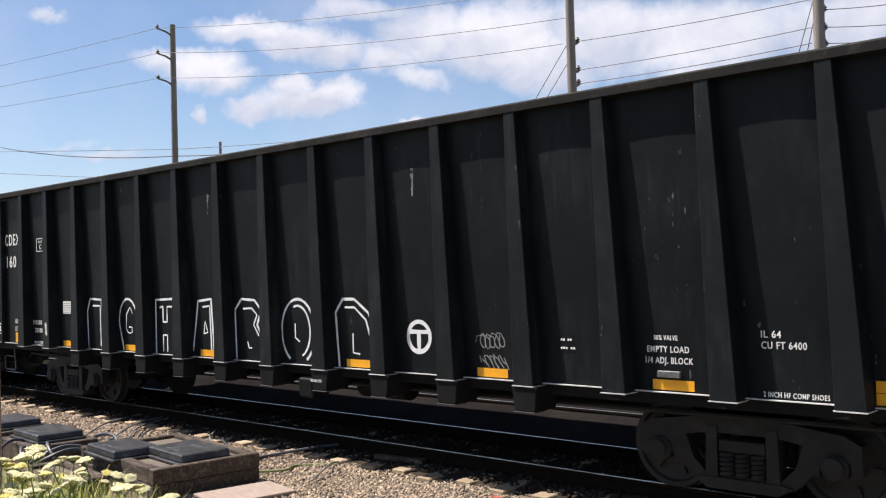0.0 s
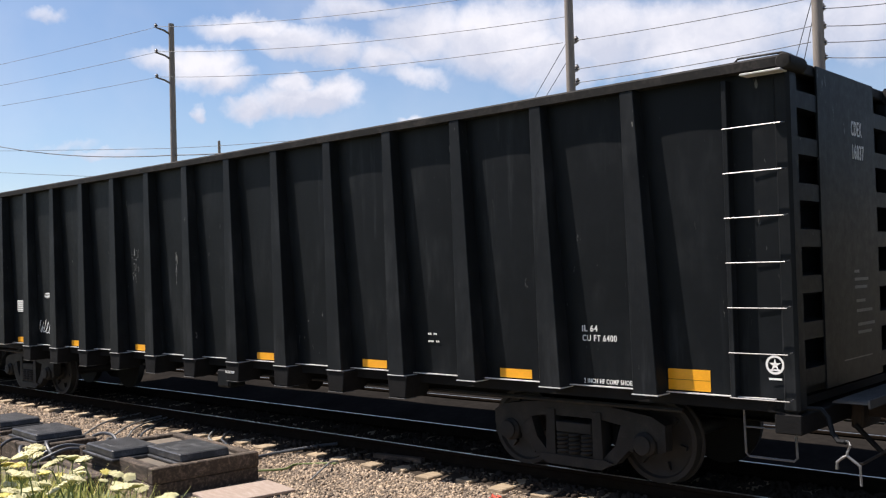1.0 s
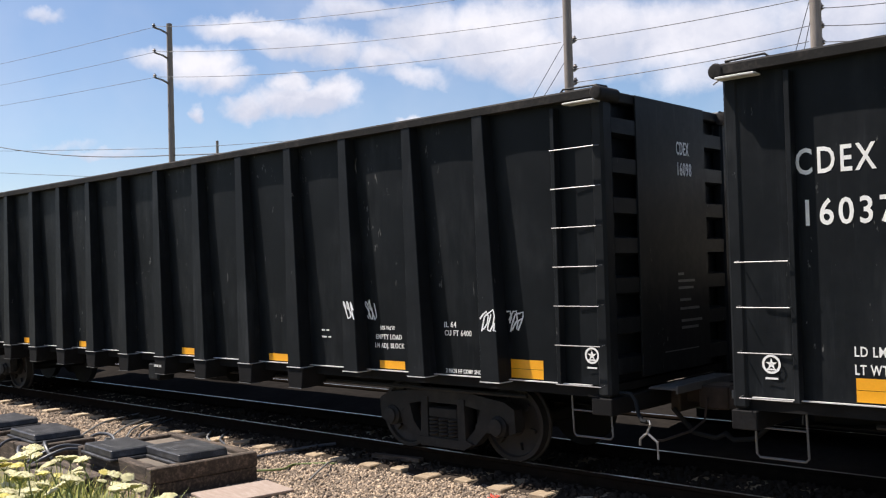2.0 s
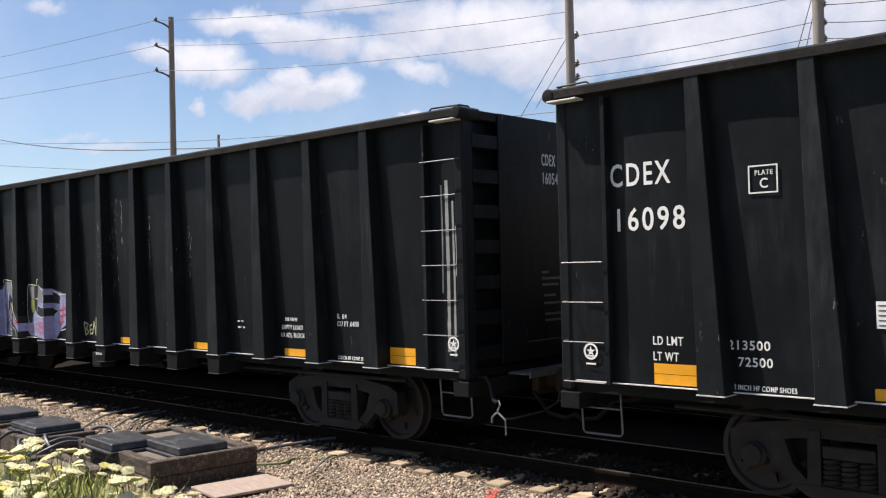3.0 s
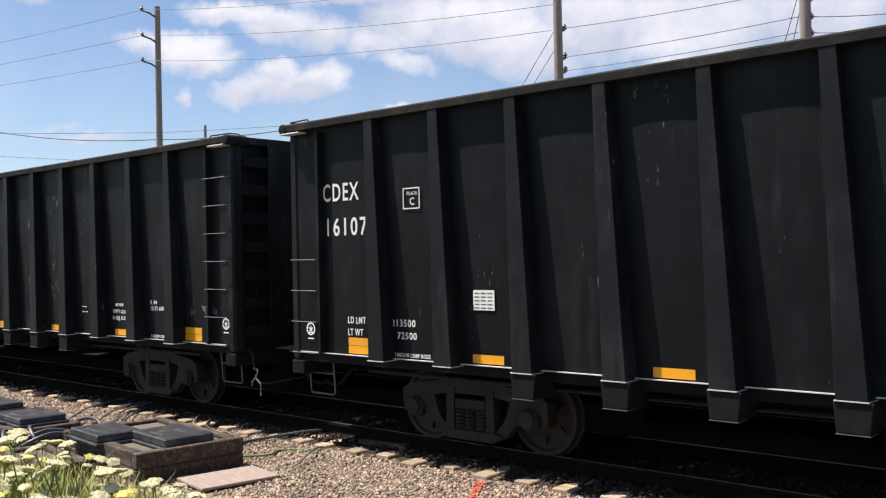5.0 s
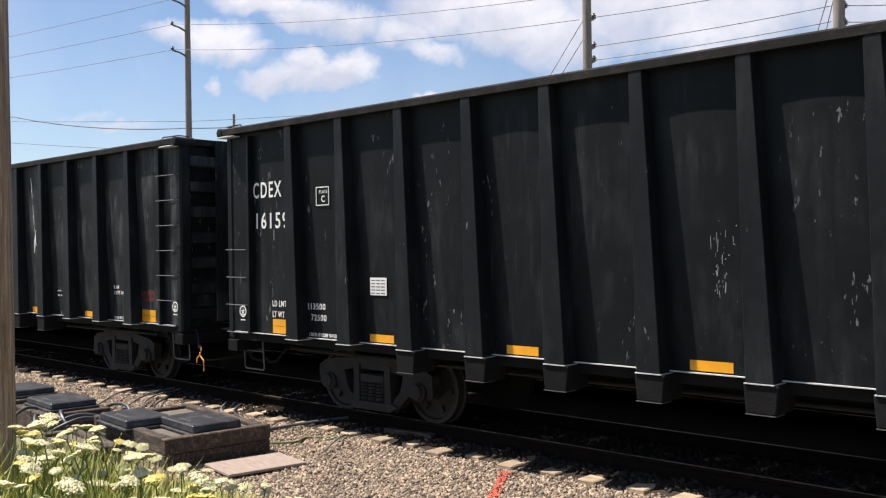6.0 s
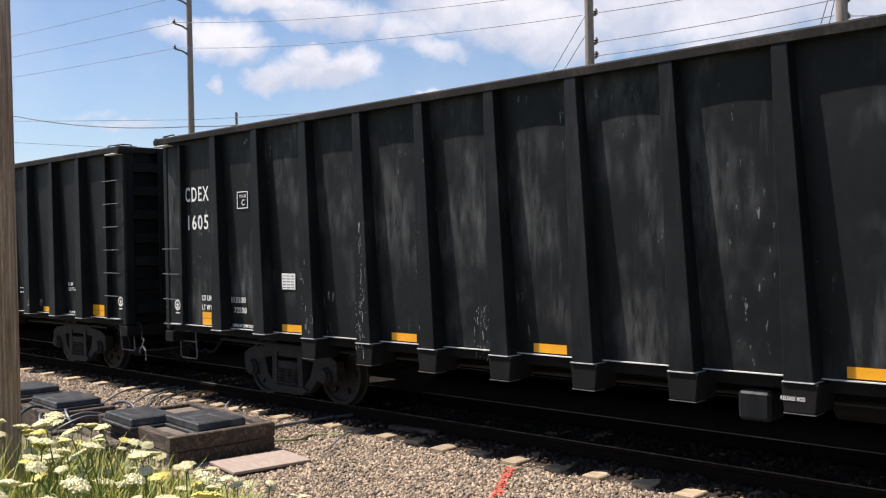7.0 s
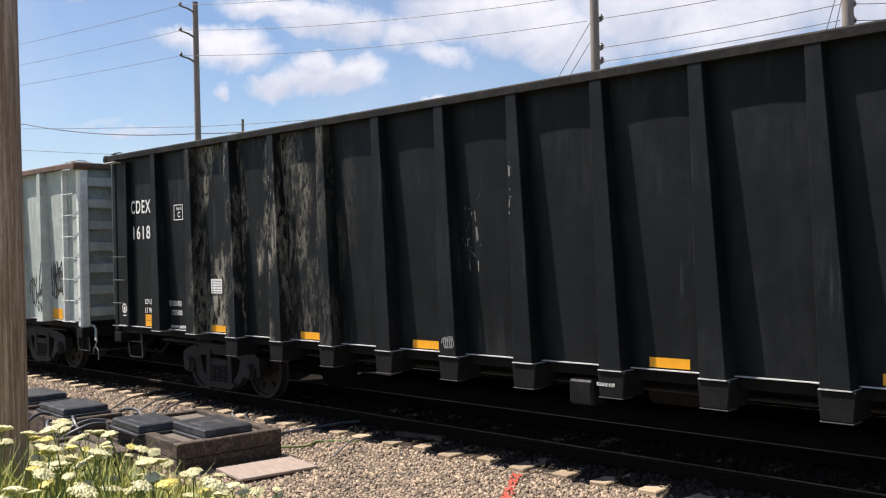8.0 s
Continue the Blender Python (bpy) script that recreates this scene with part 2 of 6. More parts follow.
LEAF = mat("grass_green", (0.34, 0.36, 0.075), 0.6, 0, 0.4, 3, 0.1, None, (0.56, 0.49, 0.19), 0.6)
STALK = mat("flower_stalk", (0.12, 0.16, 0.045), 0.6, 0, 0.3, 3, 0.1)
UMBEL = mat("cream_umbel", (0.62, 0.58, 0.33), 0.8, 0, 0.18, 14, 0.2, None, (0.72, 0.69, 0.48), 0.6, per_object=0.2)
UMBEL_Y = mat("yellow_umbel", (0.58, 0.50, 0.12), 0.8, 0, 0.2, 14, 0.2, None, (0.78, 0.72, 0.36), 0.6)
RED_SPRAY = mat("red_marking_paint", (0.62, 0.10, 0.06), 0.8, 0, 0.3, 20, 0.3)
CREAM = mat("cream_coach_paint", (0.78, 0.74, 0.64), 0.4, 0, 0.08, 1.5, 0.03)
CHARCOAL = mat("charcoal_coach_paint", (0.035, 0.037, 0.040), 0.45, 0, 0.2, 2, 0.05)
SILVER = mat("brushed_stainless", (0.55, 0.56, 0.57), 0.35, 0.8, 0.15, 2, 0.1, 40, None, 0.5, (0.3, 3, 3))
GLASS_DARK = mat("tinted_window", (0.02, 0.022, 0.025), 0.08, 0, 0.1, 3, 0.0)
BLUE = mat("blue_emblem_paint", (0.03, 0.13, 0.42), 0.5, 0, 0.1, 8, 0.0)
STUCCO = mat("cream_wall_render", (0.62, 0.58, 0.48), 0.85, 0, 0.15, 0.8, 0.3, 25)
ROOFING = mat("grey_roofing", (0.20, 0.20, 0.21), 0.85, 0, 0.3, 1.5, 0.3)
# track bed under the train: grime, plus its shade put into the colour
DARK_BALLAST = mat("grimy_shade_ballast", (0.044, 0.036, 0.030), 0.95, 0, 0.4, 0.9, 0.8, 22, (0.050, 0.040, 0.031), 0.5, spec=0.0)
# ground behind the train: near-black colour stands in for shade
SHADE_GROUND = mat("shade_dark_ground", (0.017, 0.0155, 0.0145), 0.95, 0, 0.4, 0.9, 0.8, 22, (0.026, 0.023, 0.020), 0.5, spec=0.0)
STONE = mat("ballast_stone", (0.262, 0.210, 0.160), 0.9, 0, 0.3, 3, 0.3, 40)


def island_tint(m, lo, hi):
    """Varies value stone by stone."""
    n, l = m.node_tree.nodes, m.node_tree.links
    b = n["Principled BSDF"]
    old = b.inputs["Base Color"].links[0].from_socket
    geo = n.new("ShaderNodeNewGeometry")
    ramp = n.new("ShaderNodeValToRGB")
    e = ramp.color_ramp.elements
    e[0].color, e[1].color = (*lo, 1), (*hi, 1)
    mid = e.new(0.55); mid.color = (0.95, 0.93, 0.9, 1)
    l.new(geo.outputs["Random Per Island"], ramp.inputs[0])
    mx = n.new("ShaderNodeMix"); mx.data_type = "RGBA"; mx.blend_type = "MULTIPLY"; mx.inputs["Factor"].default_value = 1
    l.new(old, mx.inputs[6]); l.new(ramp.outputs[0], mx.inputs[7]); l.new(mx.outputs[2], b.inputs["Base Color"])


LILAC = mat("lilac_spray_paint", (0.30, 0.30, 0.51), 0.6, 0, 0.35, 2.5, 0.0, None, (0.46, 0.46, 0.66), 0.6)
ASH = mat("grey_spray_paint", (0.23, 0.22, 0.22), 0.6, 0, 0.2, 5, 0.0)
TEAL = mat("teal_spray_paint", (0.03, 0.085, 0.075), 0.6, 0, 0.25, 5, 0.0)
MAROON = mat("maroon_spray_paint", (0.12, 0.015, 0.018), 0.6, 0, 0.25, 5, 0.0)
SLATE_LIGHT = mat("pale_slate_spray_paint", (0.20, 0.22, 0.29), 0.6, 0, 0.25, 4, 0.0)
OLIVE = mat("olive_spray_paint", (0.24, 0.26, 0.06), 0.6, 0, 0.2, 5, 0.0)
JET = mat("black_spray_paint", (0.010, 0.010, 0.011), 0.6, 0, 0.2, 5, 0.0)
PALE = mat("pale_yellow_spray_paint", (0.66, 0.66, 0.38), 0.6, 0, 0.15, 9, 0.0)
RIM = mat("creamy_spray_paint", (0.62, 0.61, 0.50), 0.6, 0, 0.2, 9, 0.0)
UMBER = mat("brown_grey_spray_paint", (0.16, 0.13, 0.115), 0.6, 0, 0.2, 5, 0.0)
SLATE = mat("slate_blue_spray_paint", (0.12, 0.15, 0.24), 0.6, 0, 0.2, 5, 0.0)
PINK = mat("red_pink_spray_paint", (0.62, 0.08, 0.12), 0.6, 0, 0.15, 9, 0.0)
AZURE = mat("blue_spray_paint", (0.03, 0.30, 0.72), 0.6, 0, 0.2, 9, 0.0)
FLAME = mat("orange_spray_paint", (0.70, 0.22, 0.05), 0.6, 0, 0.25, 9, 0.0)
FADED_RED = mat("faded_red_marker", (0.13, 0.016, 0.014), 0.7, 0, 0.4, 9, 0.0)
SCUFF = mat("pale_scuffs", (0.26, 0.265, 0.26), 0.7, 0, 0.3, 9, 0.0)
GHOST = mat("thin_grey_marker", (0.22, 0.22, 0.22), 0.6, 0, 0.25, 9, 0.0)
FADED_PAINT = car_paint("faded_black_car_paint", (0.0075, 0.0090, 0.0106), (0.24, 0.25, 0.25), 0.60, 0.7, wear=0.6)
WORN_PAINT = car_paint("worn_black_car_paint", (0.0116, 0.0131, 0.0145), (0.24, 0.30, 0.29), 0.60, 1.0, wear=1.0)
DUSTY_PAINT = car_paint("dusty_black_car_paint", (0.0088, 0.0101, 0.0114), (0.40, 0.37, 0.30), 0.40, 0.8, (2.6, 6.9), 0.40)

island_tint(STONE, (0.30, 0.28, 0.28), (1.85, 1.75, 1.6))
island_tint(LEAF, (0.55, 0.7, 0.6), (1.5, 1.3, 1.2))


# ---- mesh helpers ----
class Geo:
    """Collects boxes, prisms and tubes into one mesh."""
    def __init__(self):
        self.v, self.f = [], []

    def add(self, verts, faces):
        k = len(self.v)
        self.v += [tuple(p) for p in verts]
        self.f += [tuple(i + k for i in q) for q in faces]
        return self

    def box(self, x0, x1, y0, y1, z0, z1, m=None):
        c = [Vector((x, y, z)) for x in (x0, x1) for y in (y0, y1) for z in (z0, z1)]
        if m: c = [m @ p for p in c]
        return self.add(c, [(0, 1, 3, 2), (4, 6, 7, 5), (0, 4, 5, 1), (2, 3, 7, 6), (0, 2, 6, 4), (1, 5, 7, 3)])

    def prism(self, outline, axis, a, b):
        """Outline of 2D points in the plane of the other two axes, drawn out along axis from a to b."""
        def at(p, h):
            return {"x": (h, p[0], p[1]), "y": (p[0], h, p[1]), "z": (p[0], p[1], h)}[axis]
        k = len(outline)
        vs = [at(p, a) for p in outline] + [at(p, b) for p in outline]
        return self.add(vs, [tuple(range(k)), tuple(range(2 * k - 1, k - 1, -1))] + [(i, i + k, (i + 1) % k + k, (i + 1) % k) for i in range(k)])

    def tube(self, pts, r, sides=6):
        pts = [Vector(p) for p in pts]
        rings = []
        for i, p in enumerate(pts):
            d = (pts[min(i + 1, len(pts) - 1)] - pts[max(i - 1, 0)]).normalized()
            u = d.cross(Vector((0, 0, 1)))
            if u.length < 0.05: u = d.cross(Vector((0, 1, 0)))
            u.normalize(); w = d.cross(u)
            rad = r[i] if isinstance(r, (list, tuple)) else r
            rings.append([p + rad * (cos(2 * pi * j / sides) * u + sin(2 * pi * j / sides) * w) for j in range(sides)])
        vs = [q for ring in rings for q in ring]
        fs = [tuple(range(sides - 1, -1, -1)), tuple(range(len(vs) - sides, len(vs)))]
        for i in range(len(pts) - 1):
            for j in range(sides):
                a, b = i * sides + j, i * sides + (j + 1) % sides
                fs.append((a, b, b + sides, a + sides))
        return self.add(vs, fs)

    def lathe(self, profile, centre, axis="y", seg=28):
        """profile: (distance along axis, radius)."""
        vs, fs = [], []
        for h, r in profile:
            for j in range(seg):
                c, s = r * cos(2 * pi * j / seg), r * sin(2 * pi * j / seg)
                p = {"y": (c, h, s), "z": (c, s, h), "x": (h, c, s)}[axis]
                vs.append(Vector(centre) + Vector(p))
        for i in range(len(profile) - 1):
            for j in range(seg):
                a, b = i * seg + j, i * seg + (j + 1) % seg
                fs.append((a, b, b + seg, a + seg))
        fs += [tuple(range(seg - 1, -1, -1)), tuple(range(len(vs) - seg, len(vs)))]
        return self.add(vs, fs)

    def mesh(self, name, material, bevel=0.0, smooth=False):
        me = bpy.data.meshes.new(name)
        me.from_pydata(self.v, [], self.f)
        bm = bmesh.new(); bm.from_mesh(me)
        bmesh.ops.recalc_face_normals(bm, faces=bm.faces)
        if bevel:
            bmesh.ops.bevel(bm, geom=bm.edges[:], offset=bevel, segments=1, affect="EDGES", clamp_overlap=True)
        if smooth:
            for f in bm.faces: f.smooth = True
            for e in bm.edges:
                if len(e.link_faces) == 2 and e.calc_face_angle(0) > 0.6: e.smooth = False
        bm.to_mesh(me); bm.free()
        me.materials.append(material)
        return me


def empty(name, m=None):
    ob = new(name)
    ob.empty_display_size = 0.2
    if m: ob.matrix_world = m
    return ob


def part(name, geo, material, parent=None, label="", bevel=0.0, smooth=False, at=None, kind=""):
    me = geo if isinstance(geo, bpy.types.Mesh) else geo.mesh(name, material, bevel, smooth)
    ob = new(name, me)
    if parent: ob.parent = parent
    if at: ob.matrix_basis = at
    return tagged(ob, label, kind=kind)


def text_mesh(words, height, width=None, depth=0.002, align="LEFT", spacing=1.0):
    """Lettering in the x-z plane, its foot on z = 0, facing -y, of that capital height and full width."""
    cu = bpy.data.curves.new("lettering", "FONT")
    cu.body, cu.align_x, cu.extrude, cu.space_character = words, align, depth, spacing
    cu.resolution_u = 3
    cu.offset = 0.012
    ob = bpy.data.objects.new("lettering", cu)
    scene.collection.objects.link(ob)
    bpy.context.view_layer.update()
    me = bpy.data.meshes.new_from_object(ob.evaluated_get(bpy.context.evaluated_depsgraph_get()))
    bpy.data.objects.remove(ob); bpy.data.curves.remove(cu)
    co = np.empty(len(me.vertices) * 3); me.vertices.foreach_get("co", co); co = co.reshape(-1, 3)
    hi = co[:, 1].max(); lo = min(0.0, co[:, 1].min())
    sy = height / hi
    sx = width / (co[:, 0].max() - co[:, 0].min()) if width else sy
    x0 = co[:, 0].min()
    res = np.stack([(co[:, 0] - x0) * sx, -co[:, 2], co[:, 1] * sy], axis=1)
    me.vertices.foreach_set("co", res.ravel()); me.update()
    return me


def split_letters(me):
    """One mesh for each character of a lettering mesh, told apart by the gaps between them."""
    bm = bmesh.new(); bm.from_mesh(me)
    todo, islands = set(bm.verts), []
    while todo:
        stack, found = [todo.pop()], []
        while stack:
            v = stack.pop(); found.append(v)
            for e in v.link_edges:
                w = e.other_vert(v)
                if w in todo:
                    todo.discard(w); stack.append(w)
        islands.append((min(v.co.x for v in found), max(v.co.x for v in found), found))
    groups = []
    for a, b, found in sorted(islands, key=lambda q: q[0]):
        if groups and a < groups[-1][0]:
            groups[-1] = (max(b, groups[-1][0]), groups[-1][1] + found)
        else:
            groups.append((b, found))
    meshes = []
    for _, found in groups:
        index = {v: k for k, v in enumerate(found)}
        faces = {f for v in found for f in v.link_faces}
        one = bpy.data.meshes.new("stencil_letter")
        one.from_pydata([tuple(v.co) for v in found], [], [[index[v] for v in f.verts] for f in sorted(faces, key=lambda f: f.index)])
        meshes.append(one)
    bm.free()
    return meshes


def lettering(name, words, x, y, z, height, width, parent, material, label="", turn=0, spacing=1.12):
    me = text_mesh(words, height, width, spacing=spacing)
    if y == TEXT_Y:
        for v in me.vertices:
            v.co.y += sheet_y(x + v.co.x, z + v.co.z) - 0.0015 - TEXT_Y
    if height > 0.12:
        for one in split_letters(me):
            one.materials.append(material)
            part("stencil_letter", one, None, parent, "white stencilled character", at=pose(x, y, z, 0, 0, turn))
        return
    me.materials.append(material)
    part(name, me, None, parent, label, at=pose(x, y, z, 0, 0, turn), kind="stuff")


# ---- setting: ground, tracks ----
TRACK_Y, RAIL_GAUGE = 9.80, 0.7525
FAR_TRACK_Y = 13.8


def smooth(a, b, v):
    k = min(max((v - a) / (b - a), 0.0), 1.0)
    return k * k * (3 - 2 * k)


def ground_z(x, y):
    z = -0.30 + 1.02 * smooth(6.0, 2.0, y)
    for c in (TRACK_Y, FAR_TRACK_Y):
        z += 0.06 * (1 - smooth(1.35, 2.2, abs(y - c))) + 0.055 * (1 - smooth(1.10, 1.32, abs(y - c)))
    z += 0.13 * (1 - smooth(1.35, 2.2, abs(y - FAR_TRACK_Y)))
    if -60 < x < 20 and -10 < y < 25:
        z += 0.03 * noise.noise(Vector((x * 0.9, y * 0.9, 0))) * (1 if y < 8 else 0.5)
    return z


def build_ground():
    xs = [-3000, -1200, -500, -220, -120, -80] + [-60 + 0.4 * i for i in range(200)] + [24, 40, 80, 200, 600, 1500, 3000]
    ys = [-3000, -1000, -300, -100, -40, -20, -10] + [-6 + 0.3 * i for i in range(90)] + [22, 26, 34, 50, 90, 200, 600, 1500, 3000]
    vs = [(x, y, ground_z(x, y)) for y in ys for x in xs]
    w = len(xs)
    fs = [(j * w + i, j * w + i + 1, (j + 1) * w + i + 1, (j + 1) * w + i) for j in range(len(ys) - 1) for i in range(w - 1)]
    me = bpy.data.meshes.new("ground")
    me.from_pydata(vs, [], fs)
    for m in (GROUND, EARTH, DARK_BALLAST, SHADE_GROUND):
        me.materials.append(m)
    for p in me.polygons:
        c = p.center
        # beyond y 8.55 the darker tones paint in shade under and behind the train
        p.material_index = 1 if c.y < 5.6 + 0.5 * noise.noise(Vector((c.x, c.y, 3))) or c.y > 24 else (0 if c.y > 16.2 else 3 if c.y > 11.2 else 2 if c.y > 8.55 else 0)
        p.use_smooth = True
    tagged(new("ground", me), "brown gravel ground rising to a dry grassy bank", "ground", kind="structure")


build_ground()


def rail_profile():
    half = [(0.0, -0.178), (0.07, -0.178), (0.07, -0.166), (0.012, -0.145), (0.010, -0.05), (0.036, -0.036), (0.036, -0.008), (0.026, 0.0)]
    return half[1:] + [(-x, z) for x, z in reversed(half[1:])]


def build_track(yc, label):
    track = tagged(empty("railway_track", pose(0, yc, 0)), label, "railway track", kind="structure")
    for side in (-1, 1):
        y = side * RAIL_GAUGE
        r = part("rail", Geo().prism([(y + a, b) for a, b in rail_profile()], "x", -220, 120), RAIL, track)
        part("railhead", Geo().box(-220, 120, y - 0.017, y + 0.017, 0.0, 0.003), RAILTOP, r, "polished steel running surface")
    return track


main_track = build_track(TRACK_Y, "steel rails on weathered wooden ties in gravel ballast")
second_track = build_track(FAR_TRACK_Y, "steel rails of a second track behind the first")


# ---- the freight car ----
CAR_L, CAR_PITCH = 19.33, 20.63
CHORD_Y, PANEL_Y = 1.57, 1.425
SILL_Z, CHORD_Z, TOP_Z = 1.09, 4.085, 4.185
RIB_STEP, WHEEL_R, RIB_RAKE = 1.146, 0.457, 0.168
RIBS = [1.625 + RIB_STEP * k + (0.03 if k > 12 else 0.05 if k == 0 else 0.0) for k in range(15)]


def rib_y(z):
    """Outer face of a tapered side rib."""
    return 1.562 + (1.65 - 1.562) * (CHORD_Z - z) / (CHORD_Z - SILL_Z)


def dish(x, z):
    """Bulge of the side sheet between its ribs."""
    return 0.005 * noise.noise(Vector((x * 1.3, z * 0.9, 5))) + 0.018 * abs(sin(pi * (x - RIBS[1] - 0.07) / RIB_STEP)) ** 0.8


SHEET_NX, SHEET_NZ = 150, 12


def sheet_y(x, z):
    """Outer face of the near side sheet, between the corners of its mesh."""
    u = min(max((x - 0.06) / (CAR_L - 0.12) * SHEET_NX, 0), SHEET_NX - 0.001)
    v = min(max((z - SILL_Z) / (CHORD_Z - SILL_Z) * SHEET_NZ, 0), SHEET_NZ - 0.001)
    i, j = int(u), int(v)
    d = [dish(0.06 + (CAR_L - 0.12) * a / SHEET_NX, SILL_Z + (CHORD_Z - SILL_Z) * b / SHEET_NZ) for b in (j, j + 1) for a in (i, i + 1)]
    u, v = u - i, v - j
    return -PANEL_Y - (d[0] * (1 - u) + d[1] * u) * (1 - v) - (d[2] * (1 - u) + d[3] * u) * v


def side_panel_mesh():
    """Side sheet, slightly dished between its ribs, with thickness."""
    nx, nz = SHEET_NX, SHEET_NZ
    vs, fs = [], []
    for j in range(nz + 1):
        for i in range(nx + 1):
            x, z = 0.06 + (CAR_L - 0.12) * i / nx, SILL_Z + (CHORD_Z - SILL_Z) * j / nz
            vs.append((x, -PANEL_Y - dish(x, z), z))
    w = nx + 1
    fs = [(j * w + i, j * w + i + 1, (j + 1) * w + i + 1, (j + 1) * w + i) for j in range(nz) for i in range(nx)]
    g = Geo().add(vs, fs)
    k = len(g.v)
    g.add([(0.06, -PANEL_Y + 0.03, SILL_Z), (CAR_L - 0.06, -PANEL_Y + 0.03, SILL_Z), (CAR_L - 0.06, -PANEL_Y + 0.03, CHORD_Z), (0.06, -PANEL_Y + 0.03, CHORD_Z)], [(3, 2, 1, 0)])
    me = bpy.data.meshes.new("side_sheet")
    me.from_pydata(g.v, [], g.f)
    for p in me.polygons: p.use_smooth = True
    me.materials.append(PAINT)
    return me


def coil(g, x, y, z0, z1, r, wire, turns):
    n = turns * 10
    g.tube([(x + r * cos(2 * pi * i / 10), y + r * sin(2 * pi * i / 10), z0 + (z1 - z0) * i / n) for i in range(n + 1)], wire, 5)


def build_bogie(parent, x):
    b = part("bogie", Geo().box(-0.16, 0.16, -0.95, 0.95, 0.36, 0.60).box(-0.24, 0.24, -0.5, 0.5, 0.58, 0.68), TRUCK, parent, "grimy cast steel bogie", 0.015, at=pose(x, 0, 0))
    for s in (-1, 1):
        ya, yb = s * 0.93, s * 1.08
        g = Geo()
        top = [(-1.13, 0.50), (-1.13, 0.67), (-0.98, 0.75), (-0.45, 0.82), (0.45, 0.82), (0.98, 0.75), (1.13, 0.67), (1.13, 0.50), (0.76, 0.50), (0.60, 0.63), (0.34, 0.67), (-0.34, 0.67), (-0.60, 0.63), (-0.76, 0.50)]
        g.prism(top, "y", ya, yb)
        low = [(-0.33, 0.12), (0.33, 0.12), (0.52, 0.20), (0.82, 0.50), (0.60, 0.64), (0.52, 0.40), (0.38, 0.26), (-0.38, 0.26), (-0.52, 0.40), (-0.60, 0.64), (-0.82, 0.50), (-0.52, 0.20)]
        g.prism(low, "y", ya + s * 0.006, yb - s * 0.006)
        g.prism([(-0.36, 0.125), (0.36, 0.125), (0.50, 0.21), (0.40, 0.235), (-0.40, 0.235), (-0.50, 0.21)], "y", yb - s * 0.02, yb + s * 0.03)
        for c in (-1, 1):
            g.prism([(c * 0.25, 0.20), (c * 0.38, 0.20), (c * 0.36, 0.74), (c * 0.25, 0.74)], "y", ya - s * 0.01, yb + s * 0.02)
            g.prism([(c * 0.66, 0.36), (c * 0.74, 0.36), (c * 0.76, 0.66), (c * 0.60, 0.66)], "y", ya + s * 0.012, yb - s * 0.012)
            g.prism([(c * 1.03, 0.36), (c * 1.13, 0.40), (c * 1.125, 0.62), (c * 1.02, 0.62)], "y", ya + s * 0.012, yb - s * 0.012)
        part("side_frame", g, TRUCK, b)
        for cx in (-0.16, 0.0, 0.16):
            g = Geo(); coil(g, cx, s * 1.05, 0.25, 0.48, 0.068, 0.020, 5)
            part("coil_spring", g, TRUCK, b, smooth=True)
        part("spring_cap", Geo().box(-0.235, 0.235, *sorted((s * 0.95, s * 1.10)), 0.49, 0.61), TRUCK, b, bevel=0.01)
        for c in (-0.89, 0.89):
            g = Geo().lathe([(s * 0.92, 0.13), (s * 1.10, 0.13), (s * 1.13, 0.10), (s * 1.16, 0.10), (s * 1.17, 0.04)], (c, 0, WHEEL_R), "y", 16)
            g.box(c - 0.13, c + 0.13, s * 0.93, s * 1.07, 0.52, 0.60)
            part("bearing", g, TRUCK, b, smooth=True)
        for c in (-1, 1):
            part("brake_shoe", Geo().box(c * 0.40 - 0.04, c * 0.40 + 0.04, s * 0.55, s * 0.87, 0.36, 0.60), UNDER, b, bevel=0.01)
    sets = []
    for c in (-0.89, 0.89):
        g = Geo().lathe([(-0.98, 0.075), (-0.70, 0.085), (0.70, 0.085), (0.98, 0.075)], (0, 0, 0), "y", 12)
        for s in (-1, 1):
            prof = [(0.665, WHEEL_R + 0.025), (0.695, WHEEL_R + 0.025), (0.705, WHEEL_R), (0.81, WHEEL_R - 0.004), (0.812, WHEEL_R - 0.055), (0.775, WHEEL_R - 0.075),
                    (0.745, 0.26), (0.765, 0.15), (0.83, 0.14), (0.83, 0.02)]
            g.lathe([(s * 0.665, 0.05)] + [(s * a, r) for a, r in prof], (0, 0, 0), "y", 40)
            for j in range(6):
                a = 2 * pi * j / 6
                g.box(-0.02, 0.02, s * 0.74, s * 0.80, 0.24, 0.33, pose(0, 0, 0, 0, math.degrees(a), 0))
        ws = part("wheelset", g, WHEEL, b, "rust-brown steel wheels on an axle", smooth=True, at=pose(c, 0, WHEEL_R))
        sets.append(ws)
    return b


def rung(g, x0, x1, y, z, out=0.07):
    g.tube([(x0, y + out, z), (x0, y, z - 0.012), (x1, y, z - 0.012), (x1, y + out, z)], 0.0065, 6)


